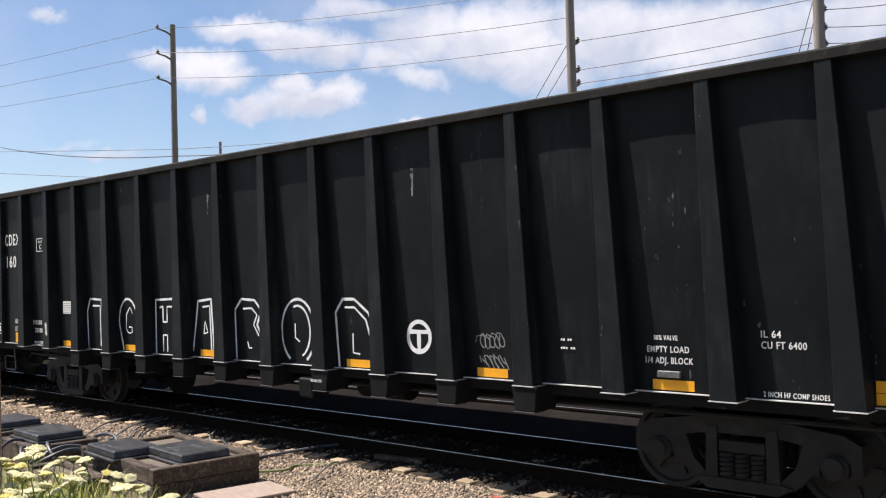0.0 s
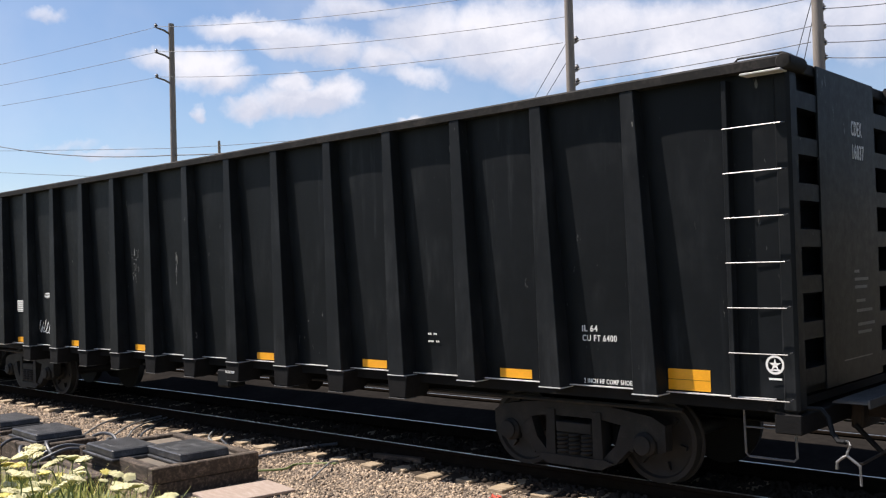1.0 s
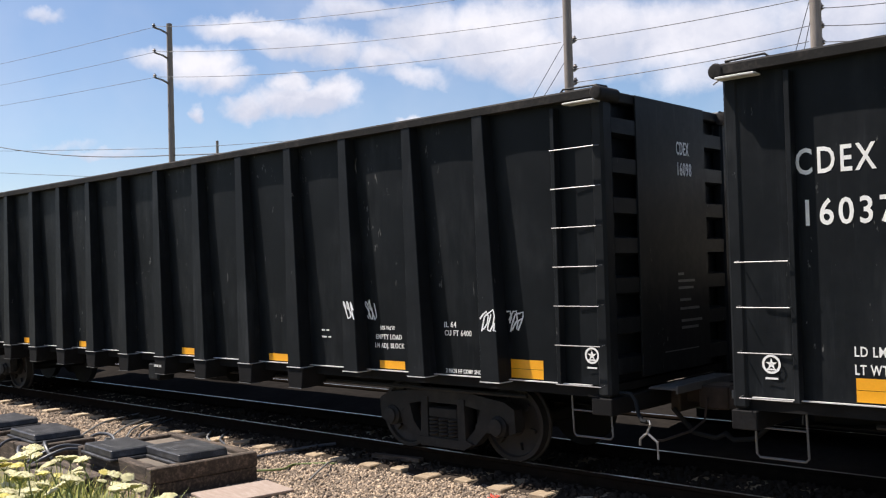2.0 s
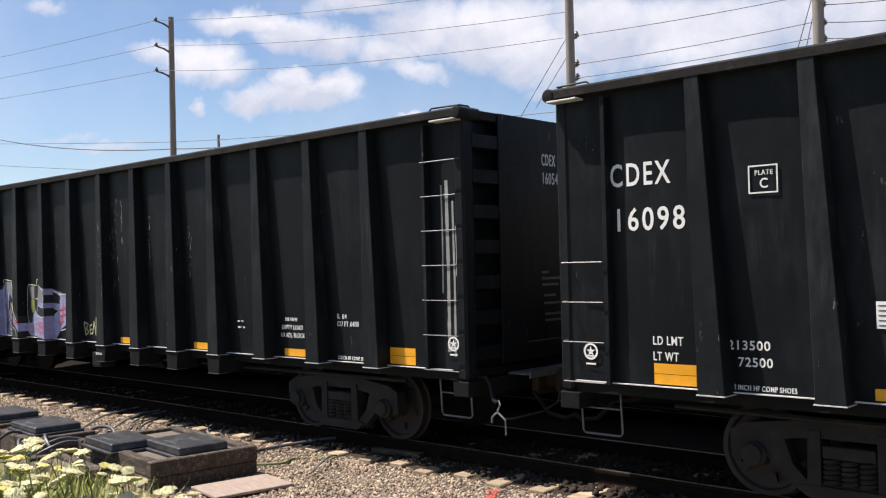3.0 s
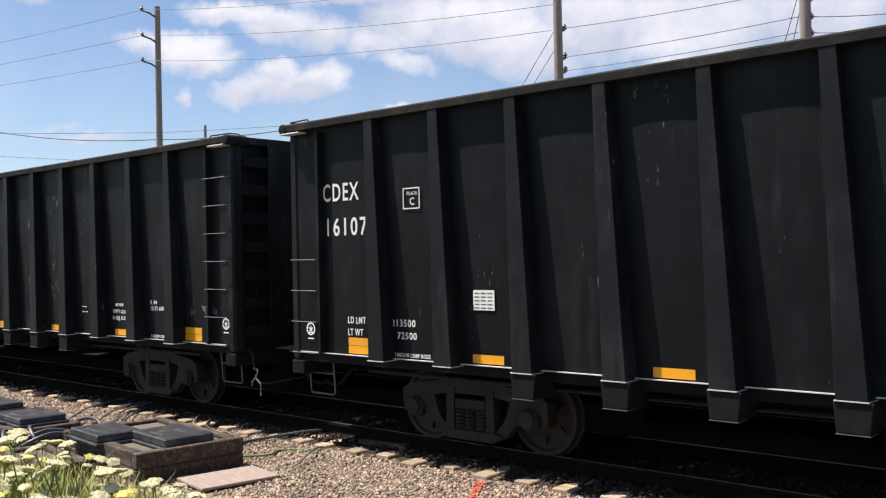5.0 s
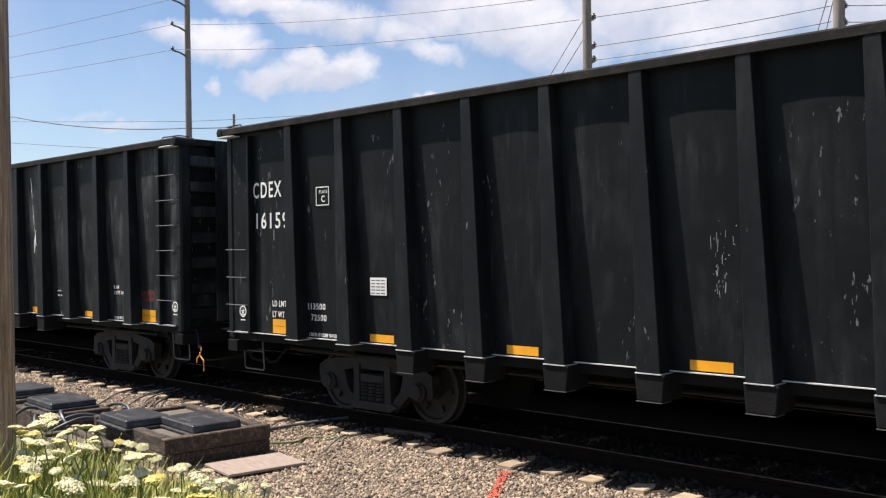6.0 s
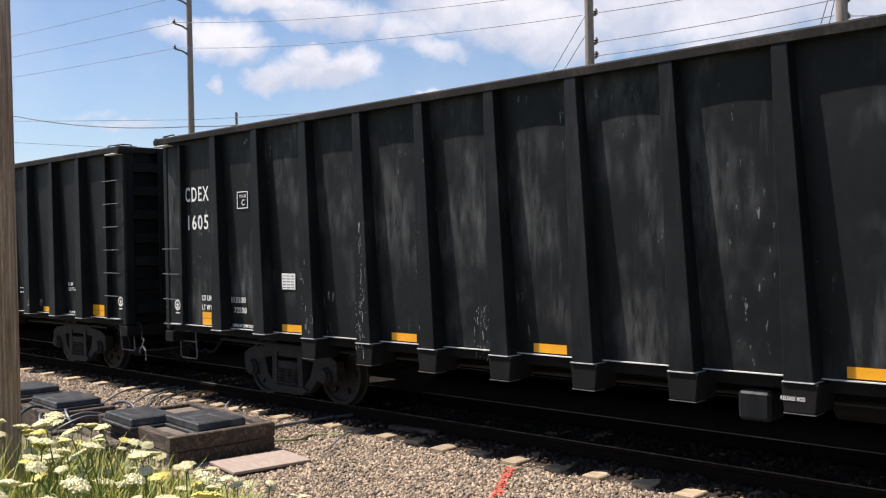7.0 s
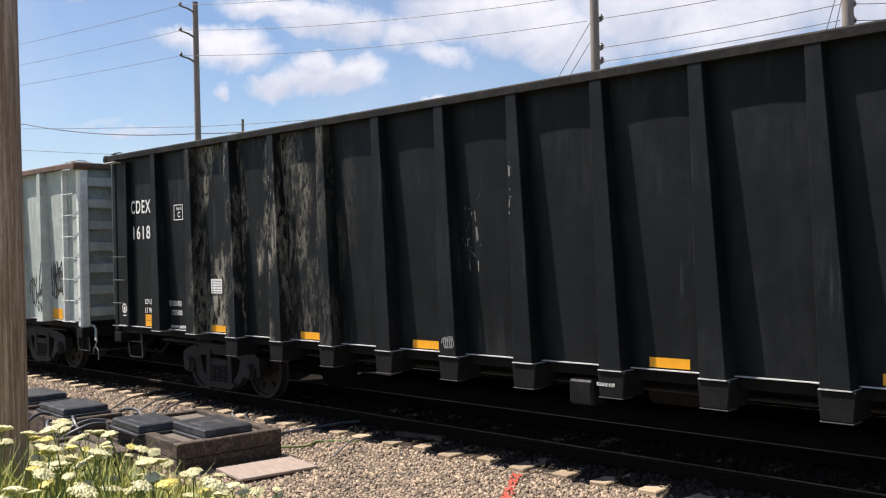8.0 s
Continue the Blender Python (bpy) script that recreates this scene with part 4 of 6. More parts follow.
def lilac_letters(car):
    """Filled letters with dark shade and pale outline over sheet and ribs."""
    def area(name, paint, lift, poly):
        g = Geo(); fill(g, poly, lift)
        body = part(name, g, paint, car, "lilac sprayed letter with dark shading and a pale outline" if name == "graffiti_letter" else "")
        if name == "graffiti_letter":
            g = Geo(); stroke(g, poly + poly[:1], 0.026, lift + 0.002)
            part("shading", g, JET, body)

    def line(paint, width, pts):
        g = Geo(); stroke(g, pts, width, 0.006)
        part("graffiti_line", g, paint, car, "thin sprayed line")

    area("graffiti_ground", JET, -0.0015, [(4.22, 2.14), (4.83, 2.25), (4.92, 1.91), (5.18, 1.89), (5.54, 2.02), (5.63, 2.23), (6.05, 2.11), (6.09, 1.84), (6.34, 2.04), (6.57, 2.21), (6.92, 2.2), (7.38, 1.77), (7.73, 1.39), (7.68, 2.09), (8.02, 2.11), (8.09, 2.23), (8.53, 2.11), (9.0, 1.92), (9.29, 1.95), (9.37, 1.73), (9.46, 1.45), (9.07, 1.25), (8.43, 1.08), (7.4, 1.08), (6.09, 1.08), (4.54, 1.12), (4.33, 1.34), (4.17, 1.74)])
    area("graffiti_shade", ASH, 0.001, [(4.27, 2.19), (4.75, 2.25), (4.87, 2.13), (4.87, 1.97), (4.8, 1.87), (4.3, 1.83)])
    area("graffiti_shade", TEAL, 0.001, [(4.17, 1.81), (4.44, 1.81), (4.48, 1.48), (4.39, 1.48), (4.28, 1.64)])
    area("graffiti_letter", LILAC, 0.0, [(4.44, 1.8), (4.9, 1.83), (5.1, 1.44), (4.71, 1.34), (4.67, 1.23), (4.49, 1.12), (4.37, 1.38), (4.48, 1.48)])
    area("graffiti_letter", LILAC, 0.002, [(4.91, 1.93), (5.18, 1.9), (5.28, 1.45), (5.1, 1.44)])
    area("graffiti_letter", LILAC, 0.0, [(5.18, 1.68), (5.34, 1.9), (5.46, 1.99), (5.59, 2.02), (5.72, 1.79), (5.57, 1.61), (5.64, 1.49), (5.49, 1.13), (5.29, 1.16), (5.31, 1.43)])
    area("graffiti_shade", MAROON, 0.002, [(5.36, 1.96), (5.54, 2.01), (5.57, 1.94), (5.44, 1.77)])
    area("graffiti_shade", ASH, 0.001, [(5.59, 2.15), (5.66, 2.21), (6.04, 2.11), (6.06, 1.98), (5.85, 1.95), (5.81, 1.84), (5.63, 1.93)])
    area("graffiti_shade", UMBER, 0.001, [(5.61, 1.51), (6.06, 1.55), (6.08, 1.09), (5.52, 1.08)])
    area("graffiti_letter", LILAC, 0.002, [(5.71, 1.49), (5.83, 1.5), (5.9, 1.09), (5.76, 1.09)])
    area("graffiti_letter", LILAC, 0.002, [(5.93, 1.51), (6.08, 1.59), (6.09, 1.24)])
    area("graffiti_letter", LILAC, 0.0, [(6.25, 1.79), (6.45, 2.04), (6.58, 2.2), (6.68, 2.22), (6.71, 1.78), (6.68, 1.08), (6.45, 1.09), (6.27, 1.31)])
    area("graffiti_letter", LILAC, 0.001, [(6.58, 2.2), (6.92, 2.19), (6.97, 2.1), (7.27, 1.76), (7.27, 1.56), (7.15, 1.62), (6.83, 1.94), (6.75, 1.55), (6.68, 1.08), (6.66, 1.61)])
    area("graffiti_shade", ASH, 0.003, [(6.6, 2.2), (6.91, 2.18), (6.98, 2.05), (7.01, 1.87), (6.83, 1.95), (6.7, 2.01)])
    area("graffiti_shade", SLATE_LIGHT, 0.002, [(6.7, 1.48), (6.88, 1.69), (7.22, 1.23), (7.12, 1.1), (6.68, 1.08)])
    area("graffiti_letter", LILAC, 0.0, [(7.41, 1.58), (7.59, 1.36), (7.81, 1.38), (7.89, 1.54), (7.99, 1.64), (8.07, 1.91), (8.13, 2.19), (8.51, 2.1), (8.43, 1.15), (8.04, 1.1), (7.77, 1.11), (7.41, 1.37)])
    area("graffiti_shade", JET, 0.003, [(7.67, 2.05), (7.81, 2.07), (7.8, 1.67), (7.89, 1.39), (7.73, 1.39)])
    area("graffiti_shade", ASH, 0.004, [(7.75, 2.09), (7.98, 2.1), (7.96, 1.85), (7.81, 1.85)])
    area("graffiti_shade", OLIVE, 0.004, [(7.81, 1.84), (7.96, 1.84), (7.96, 1.6), (7.89, 1.56), (7.82, 1.64)])
    area("graffiti_shade", JET, 0.003, [(8.02, 1.85), (8.14, 1.82), (8.15, 1.6), (8.07, 1.54), (8.01, 1.65)])
    area("graffiti_shade", ASH, 0.003, [(8.14, 2.17), (8.51, 2.1), (8.44, 1.88), (8.16, 1.96)])
    area("graffiti_letter", LILAC, 0.0, [(8.53, 2.09), (9.29, 1.95), (9.37, 1.73), (9.46, 1.45), (9.07, 1.25), (8.87, 1.08), (8.43, 1.13)])
    area("graffiti_shade", ASH, 0.003, [(8.53, 2.09), (8.73, 2.0), (8.71, 1.78), (8.53, 1.81)])
    area("graffiti_shade", JET, 0.003, [(8.73, 2.0), (9.06, 1.92), (9.04, 1.76), (8.72, 1.78)])
    area("graffiti_shade", JET, 0.004, [(8.53, 1.72), (8.72, 1.69), (9.02, 1.62), (8.71, 1.51), (8.53, 1.55)])
    line(RIM, 0.02, [(5.21, 1.11), (5.22, 1.27), (5.17, 1.37), (4.74, 1.31), (4.71, 1.21), (4.47, 1.08), (4.38, 1.16), (4.28, 1.39), (4.25, 1.55), (4.13, 1.72), (4.15, 1.82), (4.17, 2.14), (4.24, 2.2), (4.49, 2.23), (4.54, 2.27), (4.78, 2.28), (4.88, 2.2), (4.88, 2.04), (4.83, 1.95), (4.92, 1.94), (5.19, 1.9), (5.21, 1.82), (5.38, 1.94), (5.56, 2.04), (5.55, 2.13), (5.63, 2.24), (6.07, 2.12)])
    line(RIM, 0.018, [(6.08, 1.94), (5.92, 1.92), (5.94, 1.85), (5.84, 1.88), (5.87, 1.79), (6.03, 1.77), (6.23, 1.83), (6.31, 1.96), (6.34, 2.07), (6.57, 2.24), (6.92, 2.21), (6.93, 2.12), (7.13, 1.9), (7.38, 1.79), (7.41, 1.61), (7.59, 1.41), (7.73, 1.37)])
    line(RIM, 0.018, [(7.73, 1.37), (7.65, 1.52), (7.65, 2.01), (7.71, 2.13), (8.01, 2.12), (8.05, 2.11), (8.09, 2.24), (8.53, 2.12), (8.73, 2.02), (9.06, 1.93), (9.29, 1.95), (9.37, 1.73), (9.46, 1.45), (9.38, 1.36), (9.32, 1.3), (9.07, 1.25)])
    line(RIM, 0.018, [(8.02, 1.86), (8.15, 1.84), (8.17, 1.6), (8.1, 1.52)])
    line(RIM, 0.016, [(6.88, 1.75), (7.15, 1.4), (7.24, 1.26), (7.27, 1.2), (7.11, 1.08)])
    line(RIM, 0.018, [(8.55, 1.73), (8.72, 1.69), (9.02, 1.63), (8.71, 1.5), (8.55, 1.54)])
    line(RIM, 0.016, [(6.27, 1.29), (6.37, 1.15), (6.49, 1.08)])
    line(RIM, 0.014, [(7.42, 1.3), (7.57, 1.22), (7.59, 1.1)])
    line(PINK, 0.022, [(4.66, 1.76), (4.91, 1.74)])
    line(PINK, 0.016, [(4.47, 1.24), (4.67, 1.29)])
    line(PINK, 0.014, [(4.5, 1.18), (4.69, 1.25)])
    line(PINK, 0.012, [(5.65, 1.44), (5.66, 1.13)])
    line(PINK, 0.012, [(5.76, 1.48), (5.89, 1.12)])
    line(PINK, 0.016, [(6.33, 1.49), (6.38, 1.33), (6.47, 1.17)])
    line(PINK, 0.016, [(6.06, 1.58), (5.99, 1.54), (6.02, 1.47), (6.08, 1.5), (6.02, 1.42), (6.08, 1.37)])
    line(JET, 0.03, [(4.52, 1.72), (4.71, 1.74), (4.91, 1.68)])
    line(JET, 0.02, [(6.25, 1.78), (6.35, 1.77)])
    line(JET, 0.018, [(6.34, 1.61), (6.27, 1.41)])
    line(JET, 0.018, [(8.09, 1.54), (8.2, 1.4), (8.22, 1.3)])
    for paint, x, z, rx, rz in ((PINK, 5.13, 1.79, 0.06, 0.05), (PINK, 5.18, 1.65, 0.08, 0.07), (SLATE, 4.54, 1.6, 0.06, 0.07), (SLATE, 4.54, 1.43, 0.06, 0.05), (PALE, 4.17, 1.39, 0.04, 0.04), (PALE, 4.2, 1.25, 0.06, 0.07), (SLATE, 6.62, 1.88, 0.05, 0.04), (SLATE, 6.74, 1.8, 0.04, 0.05), (SLATE, 6.64, 1.68, 0.05, 0.06), (PINK, 7.53, 1.4, 0.09, 0.04), (PINK, 7.83, 1.24, 0.07, 0.07), (OLIVE, 8.06, 1.3, 0.07, 0.07), (PINK, 8.66, 1.37, 0.1, 0.04), (PINK, 8.67, 1.26, 0.1, 0.05)):
        g = Geo(); stroke(g, arc(x, z, rx, rz, 0, 360, 14), 0.018, 0.007)
        part("graffiti_ring", g, paint, car, "small sprayed ring")
    # mouth of the second letter
    g = Geo(); fill(g, arc(5.78, 1.64, 0.24, 0.14, 0, 340, 16), 0.004)
    part("graffiti_shade", g, JET, car)
    g = Geo(); stroke(g, arc(5.78, 1.64, 0.24, 0.14, 130, 390, 16), 0.020, 0.006)
    part("graffiti_line", g, RIM, car, "thin sprayed line")
    # spider web
    hub, ends = (6.72, 1.36), [(6.91, 1.67), (7.09, 1.44), (7.22, 1.27), (7.14, 1.11), (6.89, 1.08), (6.69, 1.14)]
    g = Geo()
    for p in ends:
        stroke(g, [hub, p], 0.016, 0.005)
    for k in (0.4, 0.68, 0.95):
        stroke(g, [(hub[0] + (p[0] - hub[0]) * k, hub[1] + (p[1] - hub[1]) * k) for p in ends], 0.014, 0.005)
    part("graffiti_web", g, JET, car, "black sprayed spider web")
    for x, z in [(9.16, 1.67), (9.14, 1.55), (9.08, 1.42)]:
        g = Geo()
        stroke(g, [(x - 0.12, z - 0.02), (x + 0.14, z + 0.02)], 0.026, 0.006); stroke(g, [(x - 0.02, z - 0.07), (x + 0.05, z + 0.07)], 0.026, 0.006)
        part("graffiti_cross", g, PINK, car, "small red sprayed cross")
    g = Geo()
    for pts in ([(9.98, 1.44), (10.05, 1.20), (10.16, 1.26), (10.06, 1.33), (10.15, 1.40), (9.98, 1.44)], [(10.28, 1.40), (10.20, 1.37), (10.22, 1.22), (10.31, 1.25)], [(10.21, 1.30), (10.29, 1.32)],
                [(10.30, 1.22), (10.36, 1.46), (10.42, 1.20), (10.44, 1.54)], [(10.48, 1.22), (10.50, 1.48), (10.60, 1.26), (10.48, 1.22)], [(10.56, 1.14), (10.52, 1.10)]):
        stroke(g, pts, 0.018)
    part("graffiti_tag", g, PALE, car, "pale yellow angular scrawled tag")
    g = Geo(); stroke(g, arc(9.50, 1.74, 0.06, 0.07, 60, 320, 10), 0.02); stroke(g, arc(9.54, 1.60, 0.05, 0.05, 60, 320, 8), 0.02)
    part("graffiti_tag", g, PALE, car, "two small pale sprayed curls")
    shapes = {"H": [[(0, 0), (0.1, 1)], [(0.75, 0), (0.85, 1)], [(0.05, 0.5), (0.8, 0.55)]], "A": [[(0, 0), (0.45, 1), (0.85, 0)], [(0.2, 0.4), (0.7, 0.42)]],
              "P": [[(0, 0), (0.1, 1), (0.7, 0.9), (0.75, 0.6), (0.1, 0.45)]], "Y": [[(0, 1), (0.4, 0.5), (0.85, 1)], [(0.4, 0.5), (0.3, -0.1)]],
              "L": [[(0.1, 1), (0, 0), (0.7, 0.05)]], "O": [[(0.4, 1), (0, 0.5), (0.35, 0), (0.8, 0.5), (0.4, 1)]], "W": [[(0, 1), (0.2, 0), (0.42, 0.7), (0.62, 0), (0.9, 1)]]}
    for row, (word, z) in enumerate((("HAPPY", 1.555), ("HALLOW", 1.31))):
        step = 0.125 + 0.018 * row
        for i, c in enumerate(word):
            g = Geo(); r = random.Random(10 * row + i)
            for line in shapes[c]:
                stroke(g, [(3.11 + step * i + step * 0.9 * a + 0.02 * b, z + 0.014 * i * (1 - 1.6 * row) + r.uniform(-0.012, 0.012) + (0.19 if row == 0 else 0.22) * b) for a, b in line], 0.020, 0.003)
            part("graffiti_writing", g, FLAME, car, "thin orange sprayed capital letter")
    g = Geo()
    r = random.Random(77)
    trails = (((3.0, 1.85), (2.87, 1.70), (2.89, 1.48), (2.96, 1.34)), ((3.60, 1.84), (3.72, 1.93), (3.90, 1.83), (3.93, 1.62)), ((2.98, 2.0), (3.16, 1.84)), ((4.0, 1.45), (4.02, 1.22)))
    for trail, amount in zip(trails, (800, 600, 160, 120)):
        for i in range(amount):
            k = r.random() * (len(trail) - 1)
            a, b = trail[int(k)], trail[int(k) + 1]
            f = k - int(k)
            far = abs(r.gauss(0, 1))
            x, z = a[0] + (b[0] - a[0]) * f + r.choice((-1, 1)) * 0.028 * far, a[1] + (b[1] - a[1]) * f + r.gauss(0, 0.045)
            w = r.uniform(0.0025, 0.0075) / (0.7 + 0.6 * far)
            y = surface_y(x, z)
            g.add([(x - w, y, z - w), (x + w, y, z - w), (x + w, y, z + w), (x - w, y, z + w)], [(0, 1, 2, 3)])
    part("graffiti_halo", g, RIM, car, "soft pale sprayed halo", kind="stuff")
    for pts in ([(2.33, 1.34), (2.34, 1.64)], [(2.29, 1.55), (2.34, 1.64), (2.40, 1.56)], [(2.52, 1.64), (2.44, 1.56), (2.52, 1.55)], [(2.44, 1.46), (2.48, 1.54), (2.53, 1.45), (2.45, 1.48)], [(2.53, 1.43), (2.45, 1.42), (2.45, 1.35), (2.53, 1.36)], [(2.45, 1.39), (2.51, 1.39)]):
        g = Geo(); stroke(g, pts, 0.011)
        part("graffiti_tag", g, GHOST, car, "thin grey scrawled tag stroke")
    for pts in ([(5.07, 0.84), (5.07, 1.02), (5.16, 1.0), (5.16, 0.93), (5.08, 0.92), (5.17, 0.83)], [(5.24, 1.0), (5.18, 0.99), (5.18, 0.85), (5.25, 0.86)], [(5.18, 0.93), (5.23, 0.93)], [(5.35, 1.0), (5.29, 0.97), (5.28, 0.88), (5.35, 0.85)]):
        g = Geo()
        g.tube([(x, -1.648, z) for x, z in pts], 0.009, 4)
        part("graffiti_tag", g, PALE, car, "pale sprayed letter on a bearer")


def blue_tags(car):
    for x, z, w, h, sd in ((10.08, 1.15, 0.34, 0.34, 2), (10.02, 1.42, 0.40, 0.30, 4), (10.12, 1.70, 0.30, 0.30, 12), (10.14, 1.98, 0.20, 0.22, 15),
                           (13.25, 1.15, 0.55, 0.30, 7), (13.35, 1.38, 0.40, 0.34, 9), (13.58, 1.66, 0.26, 0.30, 11), (12.98, 1.42, 0.3, 0.18, 13)):
        g = Geo(); stroke(g, scribble(x, z, w, h, sd, 4), 0.032)
        part("graffiti_tag", g, AZURE, car, "bright blue scrawled tag")
    g = Geo()
    stroke(g, scribble(18.0, 1.42, 0.48, 0.22, 11), 0.014); stroke(g, scribble(17.62, 1.38, 0.05, 0.3, 2, 3), 0.012); stroke(g, scribble(11.3, 1.34, 0.25, 0.2, 9), 0.013); stroke(g, scribble(9.05, 1.42, 0.2, 0.3, 6), 0.013)
    part("graffiti_tag", g, GHOST, car, "thin grey scrawled tag")


def small_tags(car, spots, material=None, width=0.014):
    for x, z, w, h, sd in spots:
        g = Geo(); stroke(g, scribble(x, z, w, h, sd), width)
        part("graffiti_tag", g, material or GHOST, car, "thin scrawled tag")


def paint_splash(car, spots):
    """Flecks and thin short runs of spilled paint."""
    for x, z, w, h, sd in spots:
        r = random.Random(sd)
        g = Geo()
        for i in range(40):
            k = r.uniform(-1, 1)
            a = x + r.gauss(0, 0.45) * w * (1 + 0.3 * k); b = z + k * h * 0.62
            stroke(g, [(a, b), (a + r.uniform(-0.012, 0.012), b - 0.008 - 0.13 * r.random() ** 5)], r.uniform(0.003, 0.010))
        part("paint_spill", g, SCUFF, car, "flecks and thin runs of spilled white paint", kind="stuff")


# ---- trackside things ----
def box_lid(label, x, y, z, w, d, h, turn):
    ob = tagged(empty("pull_box_lid", pose(x, y, z, 0, 0, turn)), label, "lid", "lids of the pull boxes")
    part("plate", Geo().prism([(-w / 2, 0), (w / 2, 0), (w / 2 - 0.03, h), (-w / 2 + 0.03, h)], "y", -d / 2, d / 2), LID, ob, bevel=0.015)
    part("rim", Geo().box(-w / 2 - 0.03, w / 2 + 0.03, -d / 2 - 0.03, d / 2 + 0.03, -0.035, -0.001), LID, ob, bevel=0.008)
    for i in range(5):
        part("cast_letter", Geo().box(-0.16 + 0.07 * i, -0.12 + 0.07 * i, -d / 2 + 0.10, -d / 2 + 0.14, h, h + 0.003), GRATE, ob, "worn raised letter")
    return ob


def timber_crib(label, x0, x1, y0, y1, z0, z1, turn, courses=2):
    cx, cy = (x0 + x1) / 2, (y0 + y1) / 2
    ob = tagged(empty("timber_crib", pose(cx, cy, z0, 0, 0, turn)), label, "timber crib")
    w, d, h = (x1 - x0) / 2, (y1 - y0) / 2, (z1 - z0) / courses
    t = 0.14
    for c in range(courses):
        a, b = h * c + 0.003, h * (c + 1) - 0.003
        j = 0.012 * (c % 2)
        part("timber", Geo().box(w - t + j, w + j, -d, d, a, b), CRIB, ob, bevel=0.012)
        part("timber", Geo().box(-w - j, -w + t - j, -d, d, a, b), CRIB, ob, bevel=0.012)
        part("timber", Geo().box(-w + t + 0.004, w - t - 0.004, -d + j, -d + t + j, a, b), CRIB, ob, bevel=0.012)
        part("timber", Geo().box(-w + t + 0.004, w - t - 0.004, d - t - j, d - j, a, b), CRIB, ob, bevel=0.012)
    part("fill_plate", Geo().box(-w + t, w - t, -d + t, d - t, 0.02, (z1 - z0) - 0.05), GROUND, ob)
    return ob


timber_crib("weathered timber crib around two cable pull boxes", -12.33, -10.05, 6.00, 7.43, -0.30, 0.09, -6)
box_lid("black pull box lid with worn raised letters", -10.62, 6.68, 0.085, 0.98, 0.66, 0.10, -6)
box_lid("black pull box lid on the timber crib", -11.55, 6.28, 0.085, 0.92, 0.60, 0.10, -6)
timber_crib("low timber crib with a split board beside the pull boxes", -12.5, -11.0, 5.2, 5.86, -0.30, -0.06, -6, 1)
timber_crib("low weathered timber crib under a pull box", -14.45, -13.15, 5.85, 6.8, -0.30, 0.04, -4, 1)
box_lid("black pull box lid, slightly tilted", -13.8, 6.32, 0.076, 1.0, 0.66, 0.09, -4)
timber_crib("low weathered timber crib under a pull box", -15.95, -14.75, 6.0, 6.9, -0.30, 0.06, -2, 1)
box_lid("black pull box lid on a low timber crib", -15.35, 6.42, 0.096, 0.95, 0.62, 0.09, -2)
plank = tagged(part("loose_board", Geo().box(-0.36, 0.36, -0.50, 0.50, 0, 0.035), PLY, bevel=0.006, at=pose(-9.48, 6.72, ground_z(-9.48, 6.72) + 0.045, 0, 0, -10)), "weathered pinkish-grey board lying on the gravel", "board")
tagged(part("loose_plank", Geo().box(-0.4, 0.4, -0.05, 0.05, 0, 0.06), CRIB, bevel=0.006, at=pose(-9.0, 8.85, -0.17, 0, 0, 8)), "short brown plank lying by the rail", "plank")
